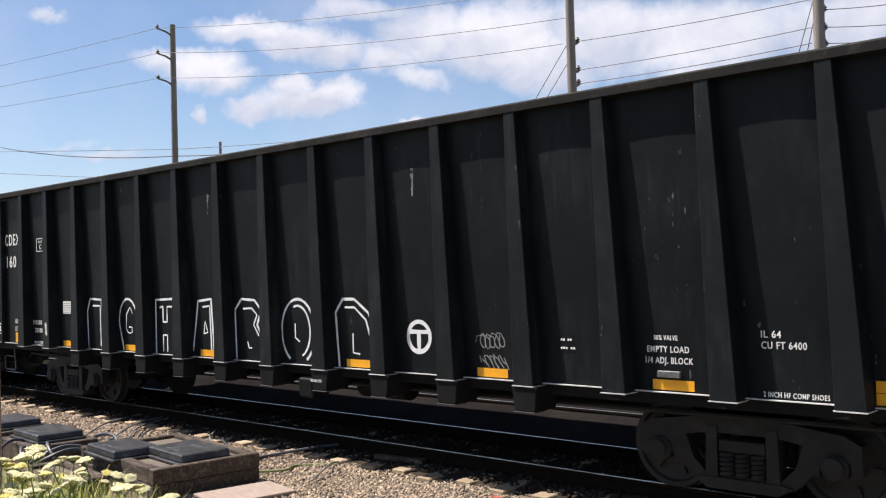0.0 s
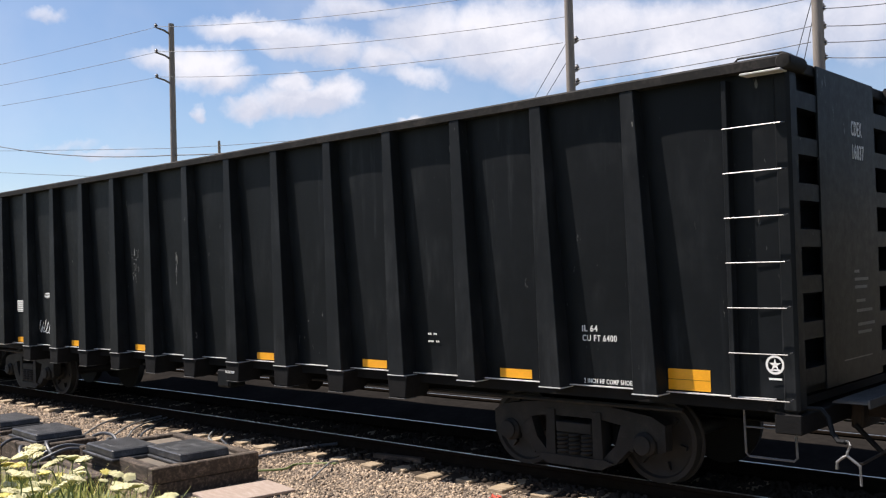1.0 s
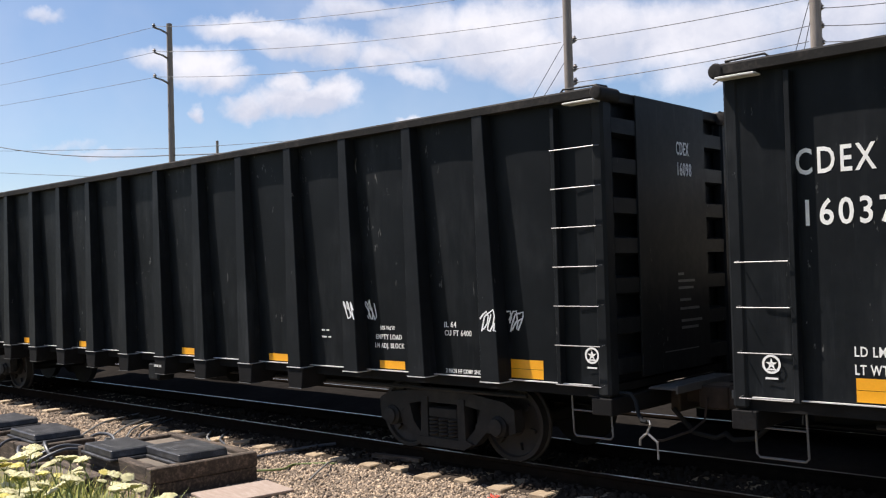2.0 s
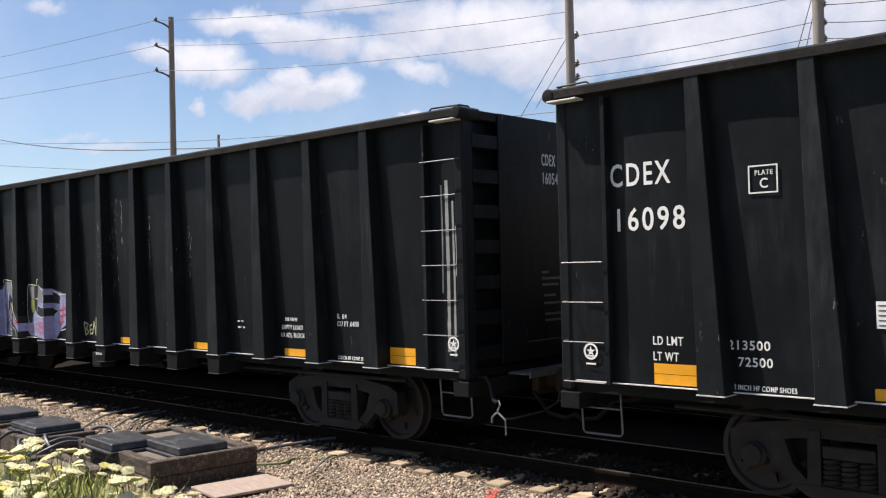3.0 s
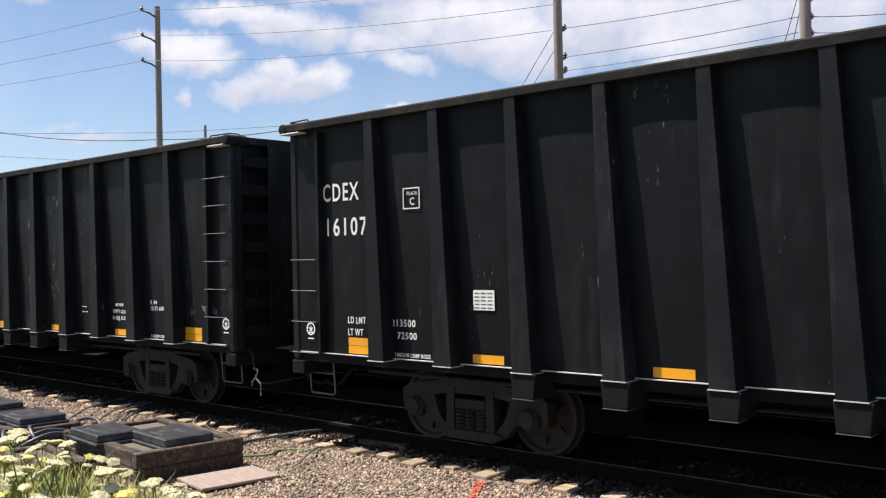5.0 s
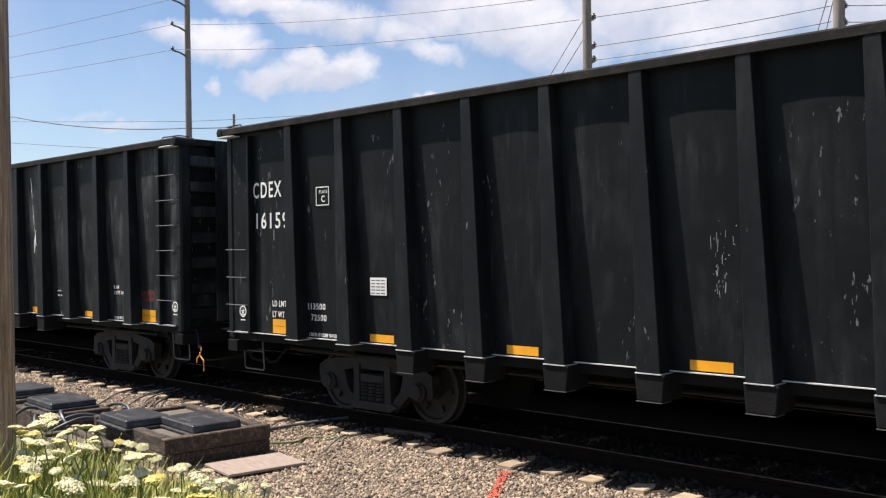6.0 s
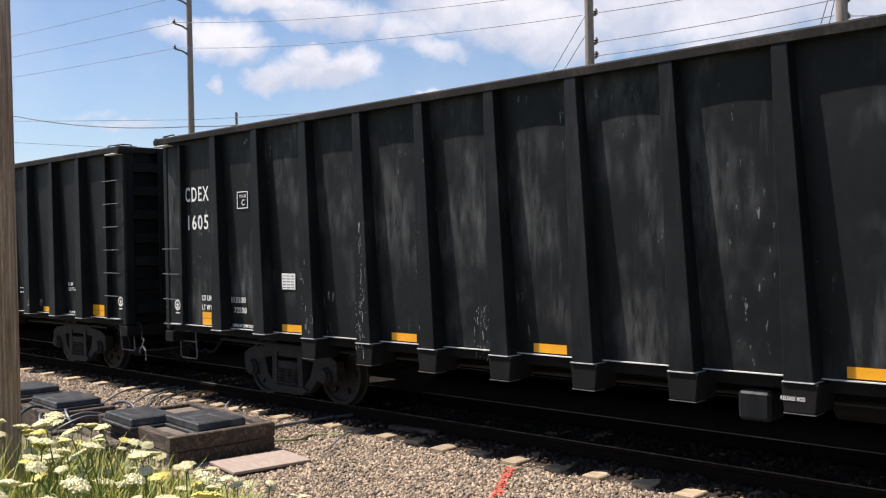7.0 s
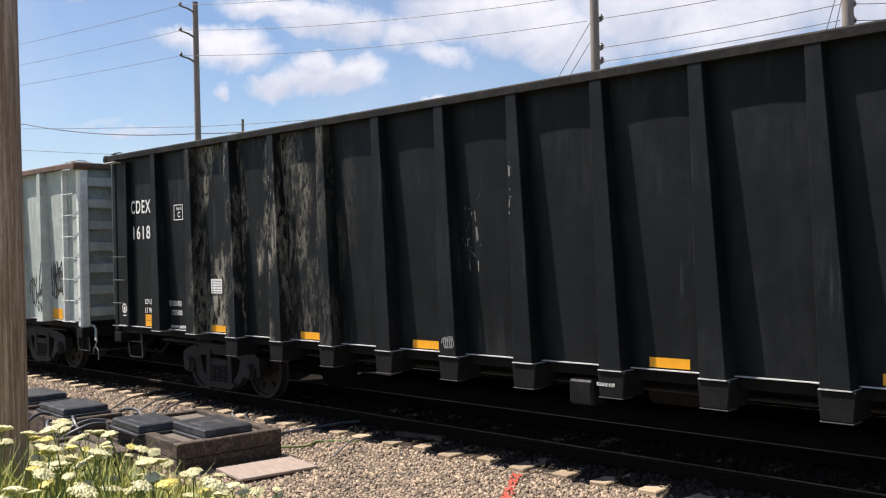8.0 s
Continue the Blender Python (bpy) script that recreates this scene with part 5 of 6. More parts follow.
for i, (pts, r, m, lab) in enumerate((
        ([(-13.2, 6.1, -0.05), (-12.9, 5.9, 0.12), (-12.6, 5.8, 0.05), (-12.3, 5.85, -0.25)], 0.024, HOSE, "thick black cable looping out of a pull box"),
        ([(-13.3, 5.9, -0.1), (-13.1, 5.65, 0.08), (-12.8, 5.5, 0.0), (-12.6, 5.5, -0.25)], 0.024, HOSE, "thick black cable looping out of a pull box"),
        ([(-14.6, 6.0, 0.0), (-14.5, 5.7, 0.1), (-14.2, 5.55, 0.02), (-13.9, 5.55, -0.25)], 0.027, HOSE, "thick grey-black cable looping out of a pull box"),
        ([(-14.7, 5.9, 0.0), (-14.7, 5.6, 0.12), (-14.5, 5.4, 0.02), (-14.3, 5.4, -0.25)], 0.027, HOSE, "thick grey-black cable looping out of a pull box"),
        ([(-14.0, 6.9, -0.1), (-14.6, 7.4, -0.10), (-15.3, 8.0, -0.12), (-15.8, 8.6, -0.16), (-15.9, 9.1, -0.14)], 0.016, GREY_HOSE, "grey cable arching over the gravel to the rail"),
        ([(-13.2, 6.9, -0.1), (-13.9, 7.5, -0.08), (-14.6, 8.1, -0.11), (-15.1, 8.7, -0.14), (-15.2, 9.1, -0.14)], 0.016, GREY_HOSE, "grey cable arching over the gravel to the rail"),
        ([(-12.9, 6.9, -0.1), (-13.6, 7.5, -0.12), (-14.3, 8.0, -0.13), (-14.9, 8.6, -0.16), (-15.0, 9.1, -0.14)], 0.016, GREY_HOSE, "grey cable arching over the gravel to the rail"),
        ([(-12.7, 6.9, -0.1), (-13.3, 7.5, -0.14), (-14.0, 8.0, -0.16), (-14.6, 8.6, -0.18), (-14.8, 9.1, -0.14)], 0.016, HOSE, "black cable arching over the gravel to the rail"),
        ([(-11.3, 7.4, -0.1), (-11.9, 7.9, -0.10), (-12.6, 8.3, -0.14), (-13.2, 8.8, -0.16)], 0.016, GREY_HOSE, "grey cable arching over the gravel to the rail"),
        ([(-11.1, 7.4, -0.1), (-11.7, 8.0, -0.13), (-12.4, 8.4, -0.16), (-12.9, 8.9, -0.16)], 0.016, HOSE, "black cable arching over the gravel to the rail"),
        ([(-13.5, 6.7, -0.1), (-13.25, 6.85, 0.06), (-12.9, 6.9, 0.05), (-12.5, 6.75, -0.12)], 0.023, HOSE, "thick black cable between two pull boxes"),
        ([(-12.9, 5.5, -0.2), (-12.7, 5.75, 0.0), (-12.65, 6.05, 0.08), (-12.5, 6.35, 0.02)], 0.023, HOSE, "thick black cable looping out of a pull box"),
        ([(-12.7, 5.45, -0.2), (-12.5, 5.7, -0.02), (-12.45, 6.0, 0.06), (-12.35, 6.3, 0.0)], 0.023, HOSE, "thick black cable looping out of a pull box"),
        ([(-13.35, 5.3, -0.2), (-13.6, 5.55, 0.02), (-13.8, 5.85, 0.08), (-13.7, 6.1, 0.0)], 0.023, HOSE, "thick black cable looping out of a pull box"),
        ([(-9.3, 7.6, -0.24), (-9.45, 7.95, -0.16), (-9.7, 8.3, -0.18), (-9.75, 8.6, -0.22)], 0.013, GREY_HOSE, "thin grey wire trailing over the gravel"),
        ([(-10.4, 7.5, -0.25), (-10.1, 7.8, -0.24), (-10.2, 8.1, -0.24), (-9.7, 8.4, -0.22)], 0.015, STALK, "thin green wire trailing over the gravel"),
        ([(-13.5, 6.9, -0.2), (-13.3, 7.1, -0.1), (-12.9, 6.8, 0.02), (-12.5, 6.6, -0.1)], 0.024, HOSE, "thick black cable between two pull boxes"),
        ([(-10.9, 7.3, -0.1), (-10.8, 7.7, -0.22), (-11.0, 8.1, -0.22), (-10.6, 8.7, -0.14), (-10.4, 9.0, -0.12)], 0.022, HOSE, "black cable running over the gravel to the rail"))):
    g = Geo()
    n = []
    for j in range(len(pts) - 1):
        p0, p1_, p2_, p3_ = (Vector(pts[max(0, min(len(pts) - 1, q))]) for q in (j - 1, j, j + 1, j + 2))
        for s in range(6):
            k = s / 6
            n.append(0.5 * ((2 * p1_) + (p2_ - p0) * k + (2 * p0 - 5 * p1_ + 4 * p2_ - p3_) * k * k + (3 * p1_ - p0 - 3 * p2_ + p3_) * k ** 3))
    n.append(Vector(pts[-1]))
    tagged(part("cable", g.tube(n, r, 8), m, smooth=True), lab, "cable", "trackside cables")


# ---- wild plants on the bank ----
NP = (-5.717, 2.165)


def head_limit(a):
    """Highest sight line, in degrees, of the plants at a heading."""
    return -8.9 - 5.6 * min(max((66 - a) / 13.5, 0), 1.15)


def umbel_mesh(seed, material):
    r = random.Random(seed)
    g = Geo()
    n = 60
    g.lathe([(-0.012, 0.006), (-0.004, 0.034), (0.003, 0.044), (0.009, 0.030), (0.013, 0.004)], (0, 0, 0), "z", 12)
    for i in range(n):
        q = sqrt((i + 0.5) / n)
        a = i * 2.39996 + r.uniform(-0.2, 0.2)
        x, y = 0.05 * q * cos(a), 0.05 * q * sin(a)
        z = 0.012 * (1 - q * q) + r.uniform(-0.003, 0.003)
        s = r.uniform(0.006, 0.0100)
        t = r.uniform(0, 1.5)
        g.add([(x + s * cos(t + j * 1.57), y + s * sin(t + j * 1.57), z + r.uniform(-0.002, 0.002)) for j in range(4)] + [(x, y, z + s * 0.7), (x, y, z - s * 0.5)],
              [(0, 1, 4), (1, 2, 4), (2, 3, 4), (3, 0, 4), (1, 0, 5), (2, 1, 5), (3, 2, 5), (0, 3, 5)])
    me = bpy.data.meshes.new("flower_head")
    me.from_pydata(g.v, [], g.f); me.materials.append(material)
    return me


def stalk_mesh(seed, h):
    r = random.Random(seed)
    g = Geo()
    bx, by = r.uniform(-0.05, 0.05), r.uniform(-0.05, 0.05)
    g.tube([(-bx, -by, -0.05 - h), (-bx * 0.6, -by * 0.6, -0.6 * h), (-bx * 0.2, -by * 0.2, -0.25 * h), (0, 0, -0.035)], [0.005, 0.004, 0.0035, 0.003], 5)
    for i in range(9):
        a = i * 0.7
        g.tube([(0, 0, -0.038), (0.02 * cos(a), 0.02 * sin(a), -0.014), (0.036 * cos(a), 0.036 * sin(a), 0.002)], 0.0012, 3)
    for i in range(3):
        a, z = r.uniform(0, 6.3), -h * r.uniform(0.35, 0.8)
        for j in range(5):
            b = a + r.uniform(-0.5, 0.5)
            ln = r.uniform(0.05, 0.14)
            p = Vector((-bx * 0.5, -by * 0.5, z)); q = p + Vector((cos(b) * ln, sin(b) * ln, 0.5 * ln))
            side = Vector((-sin(b), cos(b), 0)) * 0.006
            g.add([p, q - side, q + Vector((cos(b), sin(b), 0)) * 0.02, q + side], [(0, 1, 2, 3)])
    me = bpy.data.meshes.new("stalk")
    me.from_pydata(g.v, [], g.f); me.materials.append(STALK)
    return me


heads = [umbel_mesh(i, UMBEL) for i in range(5)] + [umbel_mesh(9, UMBEL_Y)]
stalks = [stalk_mesh(i, 0.75) for i in range(6)]
rng = random.Random(12)
made = 0
while made < 190:
    a, d, h = rng.uniform(49, 73), 2.6 + 4.4 * rng.random() ** 0.8, rng.uniform(0.40, 0.86)
    x, y = -d * sin(radians(a)), d * cos(radians(a))
    if math.dist((x, y), NP) < 0.3: continue
    z = ground_z(x, y) + h
    e = math.degrees(math.atan2(z - EYE[2], d))
    top = head_limit(a)
    if not (top - 8.5 < e < top) or rng.random() > 1.15 - 0.10 * (top - e): continue
    made += 1
    plant = tagged(empty("wild_carrot", pose(x, y, z, rng.uniform(-22, 22), rng.uniform(-22, 22), rng.uniform(0, 360)) @ Matrix.Scale(1, 4)), "flowering wild carrot with a flat cream umbel", "wild flower", "wild flowers on the bank")
    yellow = rng.random() < 0.09
    hd = part("flower_head", heads[5] if yellow else heads[rng.randrange(5)], None, plant)
    sc = rng.uniform(0.5, 1.12)
    hd.matrix_basis = Matrix.Diagonal((sc, sc, sc, 1))
    part("stalk", stalks[rng.randrange(6)], None, plant)


def build_grass():
    g_v, g_f = [], []
    r = random.Random(4)
    n = 0
    while n < 17000:
        a, d = r.uniform(46, 76), 2.2 + 5.2 * r.random() ** 0.7
        x, y = -d * sin(radians(a)), d * cos(radians(a))
        z = ground_z(x, y)
        h = r.uniform(0.2, 0.75)
        if math.degrees(math.atan2(z + h - EYE[2], d)) > head_limit(a) - 0.6 + r.uniform(-0.6, 0.5):
            h *= 0.55
            if math.degrees(math.atan2(z + h - EYE[2], d)) > head_limit(a) - 0.4: continue
        n += 1
        b, w = r.uniform(0, 6.283), r.uniform(0.0025, 0.006)
        lean = h * r.uniform(0.1, 0.6)
        dx, dy = cos(b), sin(b)
        k = len(g_v)
        for q, ww in ((0, 1), (0.45, 0.9), (0.8, 0.6), (1.0, 0.08)):
            px, py, pz = x + dx * lean * q * q, y + dy * lean * q * q, z - 0.02 + h * q * (1 - 0.15 * q * lean / h)
            g_v.append((px - dy * w * ww, py + dx * w * ww, pz)); g_v.append((px + dy * w * ww, py - dx * w * ww, pz))
        g_f += [(k + 2 * i, k + 2 * i + 1, k + 2 * i + 3, k + 2 * i + 2) for i in range(3)]
    m = 0
    while m < 15000:
        x, y = r.uniform(-14, 9), r.uniform(-6, 5.3)
        d = sqrt(x * x + y * y)
        if d < 1.3: continue
        z, h = ground_z(x, y), r.uniform(0.08, 0.42)
        a = math.degrees(math.atan2(-x, y))
        e = math.degrees(math.atan2(z + h - EYE[2], d))
        if 10 < a < 78 and e > (head_limit(a) - 1.0 if a > 52 else -17.5): continue
        m += 1
        b, w = r.uniform(0, 6.283), r.uniform(0.003, 0.006)
        lean, k = h * r.uniform(0.1, 0.7), len(g_v)
        dx, dy = cos(b), sin(b)
        for q, ww in ((0, 1), (0.6, 0.8), (1.0, 0.08)):
            px, py, pz = x + dx * lean * q * q, y + dy * lean * q * q, z - 0.02 + h * q
            g_v.append((px - dy * w * ww, py + dx * w * ww, pz)); g_v.append((px + dy * w * ww, py - dx * w * ww, pz))
        g_f += [(k + 2 * i, k + 2 * i + 1, k + 2 * i + 3, k + 2 * i + 2) for i in range(2)]
    me = bpy.data.meshes.new("grass")
    me.from_pydata(g_v, [], g_f); me.materials.append(LEAF)
    tagged(new("grass", me), "tall green and straw-coloured grass on the bank", "grass", kind="stuff")


build_grass()




# ---- the freight train ----
NUMBERS = ["16011", "16037", "16098", "16054", "16107", "16159", "16053", "16186", ""]
LOADS = {3: ("213400", "72600")}
EMPTY_LOAD = (0, 2, 3, 4, 5)


def car_x(t):
    """Rear end of the first car along the track at t seconds: a steady run that slackens a little midway."""
    return 18.68 * t + float(np.interp(t, (0, 4.2, 5.5, 6.5, 7.0, 7.5, 8.0), (-20.75, -20.74, -21.36, -21.39, -21.40, -21.45, -21.49)))


def own_lettering(car, k):
    lettering("stencil", NUMBERS[k], 0.755, TEXT_Y, 2.645, 0.23, 0.76, car, WHITE, "white stencilled car number", spacing=1.22)
    a, b = LOADS.get(k, ("213500", "72500"))
    lettering("stencil", a, 1.925, TEXT_Y, 1.49, 0.085, 0.41, car, WHITE)
    lettering("stencil", b, 2.025, TEXT_Y, 1.335, 0.085, 0.33, car, WHITE)
    lettering("end_stencil", "CDEX", CAR_L - 0.019, 0.10, 3.60, 0.15, 0.30, car, WHITE, turn=90)
    lettering("end_stencil", NUMBERS[k], CAR_L - 0.019, 0.12, 3.36, 0.15, 0.33, car, WHITE, turn=90)
    if k in EMPTY_LOAD:
        lettering("stencil", "50% VALVE", 15.905, TEXT_Y, 1.60, 0.048, 0.26, car, WHITE)
        lettering("stencil", "EMPTY LOAD", 15.825, TEXT_Y, 1.48, 0.062, 0.46, car, WHITE)
        lettering("stencil", "1/4 ADJ. BLOCK", 15.805, TEXT_Y, 1.37, 0.062, 0.52, car, WHITE)


first = build_car()
cars = [first] + [copy_thing(first, pose(-CAR_PITCH * k, TRACK_Y, 0)) for k in range(1, 9)]
first.matrix_world = pose(0, TRACK_Y, 0)
for k, car in enumerate(cars[:8]):
    common_lettering(car) if k == 0 else None
letters = [o for o in first.children if o.name.split(".")[0] in ("stencil", "stencil_letter", "stencil_frame", "badge", "small_stencil", "end_stencil", "data_plate")]
for car in cars[1:8]:
    for o in letters:
        c = o.copy(); scene.collection.objects.link(c); c.parent = car
        for q in o.children:
            d = q.copy(); scene.collection.objects.link(d); d.parent = c
for k, car in enumerate(cars[:8]):
    own_lettering(car, k)
white_letters(cars[0])
lilac_letters(cars[3])
for o in list(cars[3].children):
    if o.name.split(".")[0] == "reflector_tape" and 5.0 < o.data.vertices[0].co.x < 9.0:
        bpy.data.objects.remove(o)
blue_tags(cars[4])
small_tags(cars[0], [(2.90, 1.28, 0.08, 0.3, 2)], WHITE, 0.008)
small_tags(cars[1], [(4.2, 1.28, 0.55, 0.3, 5), (4.5, 2.0, 0.2, 0.1, 6)], SPRAY, 0.016)
small_tags(cars[2], [(15.45, 1.7, 0.35, 0.3, 1), (17.75, 1.6, 0.45, 0.3, 4)], SPRAY, 0.02)
small_tags(cars[5], [(18.5, 1.52, 0.3, 0.16, 7)])
small_tags(cars[6], [(18.05, 1.45, 0.36, 0.2, 3)], FADED_RED, 0.03)
small_tags(cars[7], [(8.6, 1.15, 0.16, 0.16, 3), (15.6, 1.2, 0.2, 0.16, 5)])
small_tags(cars[8], [(17.0, 1.3, 0.5, 0.7, 3), (17.8, 1.4, 0.5, 0.9, 5), (18.15, 1.5, 0.35, 0.8, 9), (17.3, 1.2, 0.6, 0.5, 14), (16.3, 1.3, 0.4, 0.6, 17)], JET, 0.03)
paint_splash(cars[6], [(5.22, 1.5, 0.10, 0.9, 40), (5.10, 1.3, 0.14, 0.5, 41), (5.18, 1.9, 0.05, 1.2, 42), (6.1, 2.3, 0.1, 0.7, 43), (13.66, 3.3, 0.06, 0.4, 1), (7.1, 1.3, 0.25, 0.5, 2), (4.2, 1.45, 0.3, 0.5, 4), (3.9, 1.6, 0.08, 0.7, 7)])
paint_splash(cars[0], [(8.15, 3.5, 0.02, 0.25, 3), (12.6, 3.5, 0.02, 0.2, 5)])
paint_splash(cars[1], [(7.9, 2.6, 0.12, 0.4, 6), (9.2, 2.5, 0.02, 0.4, 8)])
paint_splash(cars[3], [(8.85, 2.7, 0.16, 1.5, 9), (8.9, 2.9, 0.1, 1.1, 19), (11.0, 2.7, 0.22, 1.4, 10), (11.15, 2.9, 0.16, 1.2, 29), (11.4, 3.3, 0.05, 0.8, 30), (12.3, 2.9, 0.03, 0.6, 11), (13.5, 2.7, 0.08, 0.7, 31)])
paint_splash(cars[5], [(12.6, 2.4, 0.25, 0.9, 21), (10.6, 2.9, 0.2, 0.8, 22), (8.2, 2.2, 0.15, 0.6, 23), (13.7, 2.2, 0.3, 0.8, 24)])
g = Geo()
for x, z0, z1, w in ((18.93, 3.3, 2.0, 0.022), (19.02, 3.35, 1.3, 0.05), (19.12, 3.1, 1.25, 0.03), (19.16, 2.8, 2.2, 0.016)):
    stroke(g, [(x, z0), (x + 0.01, (z0 + z1) / 2), (x, z1)], w)
part("paint_spill", g, SCUFF, cars[3], "long white paint runs behind the ladder")
def end_drips(car, seed):
    """Thin white runs of paint down the end of a car."""
    r = random.Random(seed)
    for i in range(26):
        k = i / 25
        y = -0.74 + 0.62 * k + r.uniform(-0.01, 0.01)
        top = 3.82 - 1.2 * k ** 1.4 + r.uniform(-0.05, 0.08)
        h, w = r.uniform(0.15, 0.75) * (1.3 - 0.6 * k), r.uniform(0.003, 0.010)
        part("paint_run", Geo().box(CAR_L - 0.0198, CAR_L - 0.0180, y, y + w, top - h, top), SCUFF, car, "thin run of spilled white paint")
    for j in range(5):
        z = 2.05 + 0.425 * j
        for i in range(6):
            y = r.uniform(-1.2, -0.8)
            part("paint_run", Geo().box(CAR_L - 0.0298, CAR_L - 0.0280, y, y + r.uniform(0.004, 0.012), z - r.uniform(0.02, 0.10), z), SCUFF, car, "thin run of spilled white paint")


end_drips(cars[4], 6)
g = Geo()
for pts, w in (([(13.58, 3.86), (13.59, 3.78)], 0.020), ([(13.60, 3.76), (13.62, 3.62), (13.61, 3.56)], 0.026), ([(13.62, 3.56), (13.63, 3.46)], 0.012), ([(13.66, 3.30), (13.65, 3.20), (13.68, 3.08)], 0.009),
               ([(13.68, 3.08), (13.71, 2.92)], 0.016), ([(13.71, 2.92), (13.72, 2.78)], 0.009), ([(13.735, 2.78), (13.75, 2.66)], 0.016), ([(13.79, 2.78), (13.77, 2.66)], 0.014),
               ([(13.765, 2.68), (13.755, 2.60)], 0.045), ([(13.755, 2.62), (13.735, 2.50)], 0.070), ([(13.74, 2.52), (13.72, 2.42)], 0.050), ([(13.725, 2.44), (13.71, 2.32)], 0.026), ([(13.78, 2.50), (13.85, 2.47)], 0.018),
               ([(13.84, 1.98), (13.835, 1.88), (13.86, 1.80)], 0.014), ([(13.98, 1.40), (13.98, 1.32)], 0.014), ([(14.05, 2.10), (14.05, 1.98)], 0.008)):
    stroke(g, pts, w)
part("paint_spill", g, SPRAY, cars[6], "long splash of spilled white paint")
paint_splash(cars[7], [(8.9, 2.6, 0.2, 0.7, 12), (9.6, 3.0, 0.1, 0.7, 13), (5.2, 3.0, 0.2, 0.8, 14)])


def repaint(car, old, paint):
    for o in car.children_recursive:
        if o.data and o.data.materials and o.data.materials[0] in old:
            o.material_slots[0].link = "OBJECT"
            o.material_slots[0].material = paint


repaint(cars[5], (PAINT,), FADED_PAINT)
repaint(cars[6], (PAINT,), WORN_PAINT)
repaint(cars[7], (PAINT, FRAME_BLACK), DUSTY_PAINT)
for o in cars[6].children:
    if o.name.split(".")[0] in ("lever_handle",) and o.data.vertices[0].co.x > 10:
        o.material_slots[0].link = "OBJECT"
        o.material_slots[0].material = ORANGE
tagged(cars[8], "pale grey steel gondola freight car, stained and tagged")
repaint(cars[8], (PAINT, FRAME_BLACK), GREY_PAINT)
repaint(cars[8], (CHORD,), RUST_CHORD)
for o in cars[8].children:
    if o.name.split(".")[0] in ("ladder_stile", "ladder_rung", "corner_post"):
        o.material_slots[0].link = "OBJECT"
        o.material_slots[0].material = PALE_PAINT


# ---- utility poles and wires ----
def place(a, e, y):
    d = y / cos(radians(a))
    return Vector((-y * tan(radians(a)), y, EYE[2] + d * tan(radians(e))))


def pole(x, y, top, r, label, material=POLE_GREY, arms=()):
    base = ground_z(x, y)
    ob = tagged(empty("utility_pole", pose(x, y, base)), label, "utility pole", "poles along the track")
    h = top - base
    g = Geo().tube([(0, 0, -0.3), (0, 0, h * 0.33), (0, 0, h * 0.67), (0, 0, h)], [r * 1.15, r * 1.05, r * 0.95, r * 0.85], 14)
    part("shaft", g, material, ob, smooth=True)
    for z, dy in arms:
        g = Geo().tube([(0, 0, z - base - 0.22), (0, dy * 0.5, z - base - 0.06), (0, dy, z - base)], [0.05, 0.045, 0.04], 8)
        g.lathe([(0.0, 0.05), (0.03, 0.09), (0.07, 0.05), (0.10, 0.09), (0.14, 0.05), (0.18, 0.04)], (0, dy, z - base), "z", 10)
        part("insulator_arm", g, INSUL, ob, smooth=True)
    return ob


PY = 24.0
w1, w2, w3 = place(59.0, 14.31, PY - 0.8), place(58.95, 12.93, PY - 0.8), place(58.98, 11.51, PY - 0.8)
p1 = place(58.25, 14.5, PY)
pole(p1.x, PY, p1.z, 0.15, "tall grey wooden utility pole with three insulator arms", arms=[(w.z, -0.8) for w in (w1, w2, w3)])
p2 = place(34.45, 17.5, PY)
pole(p2.x, PY, p2.z, 0.15, "tall grey wooden utility pole with dead-end wires", arms=[(place(34.45, e, PY).z, 0.35) for e in (13.35, 11.7, 10.9)])
p3 = place(20.4, 17.0, PY)
pole(p3.x, PY, p3.z, 0.155, "tall grey wooden utility pole crowded with wires", arms=[(place(20.4, e, PY).z, 0.35) for e in (13.9, 12.9, 12.0, 11.2)])
p4 = place(55.66, 7.9, 46.0)
pole(p4.x, 46.0, p4.z, 0.13, "distant short wooden utility pole")
lp = place(24.16, 11.4, 36.0)
lamp_pole = pole(lp.x, 36.0, lp.z, 0.12, "wooden pole with a curved street lamp arm")
arm_end = place(26.1, 10.3, 36.0)
hh = lp.z - ground_z(lp.x, 36.0)
dx = arm_end.x - lp.x
part("lamp_arm", Geo().tube([(0, 0, hh - 1.0), (dx * 0.10, 0, hh - 0.4), (dx * 0.4, 0, hh - 0.25), (dx, 0, hh - 0.75)], 0.03, 6), INSUL, lamp_pole, smooth=True)


def wire(name_label, points, sag, r):
    """A hanging cable through its points."""
    g = Geo()
    pts = []
    for a, b in zip(points[:-1], points[1:]):
        for i in range(14):
            k = i / 14
            p = a.lerp(b, k)
            p.z -= sag * 4 * k * (1 - k)
            pts.append(p)
    pts.append(points[-1])
    tagged(part("overhead_wire", g.tube(pts, r, 5), WIRE), name_label, "wire", "overhead wires")


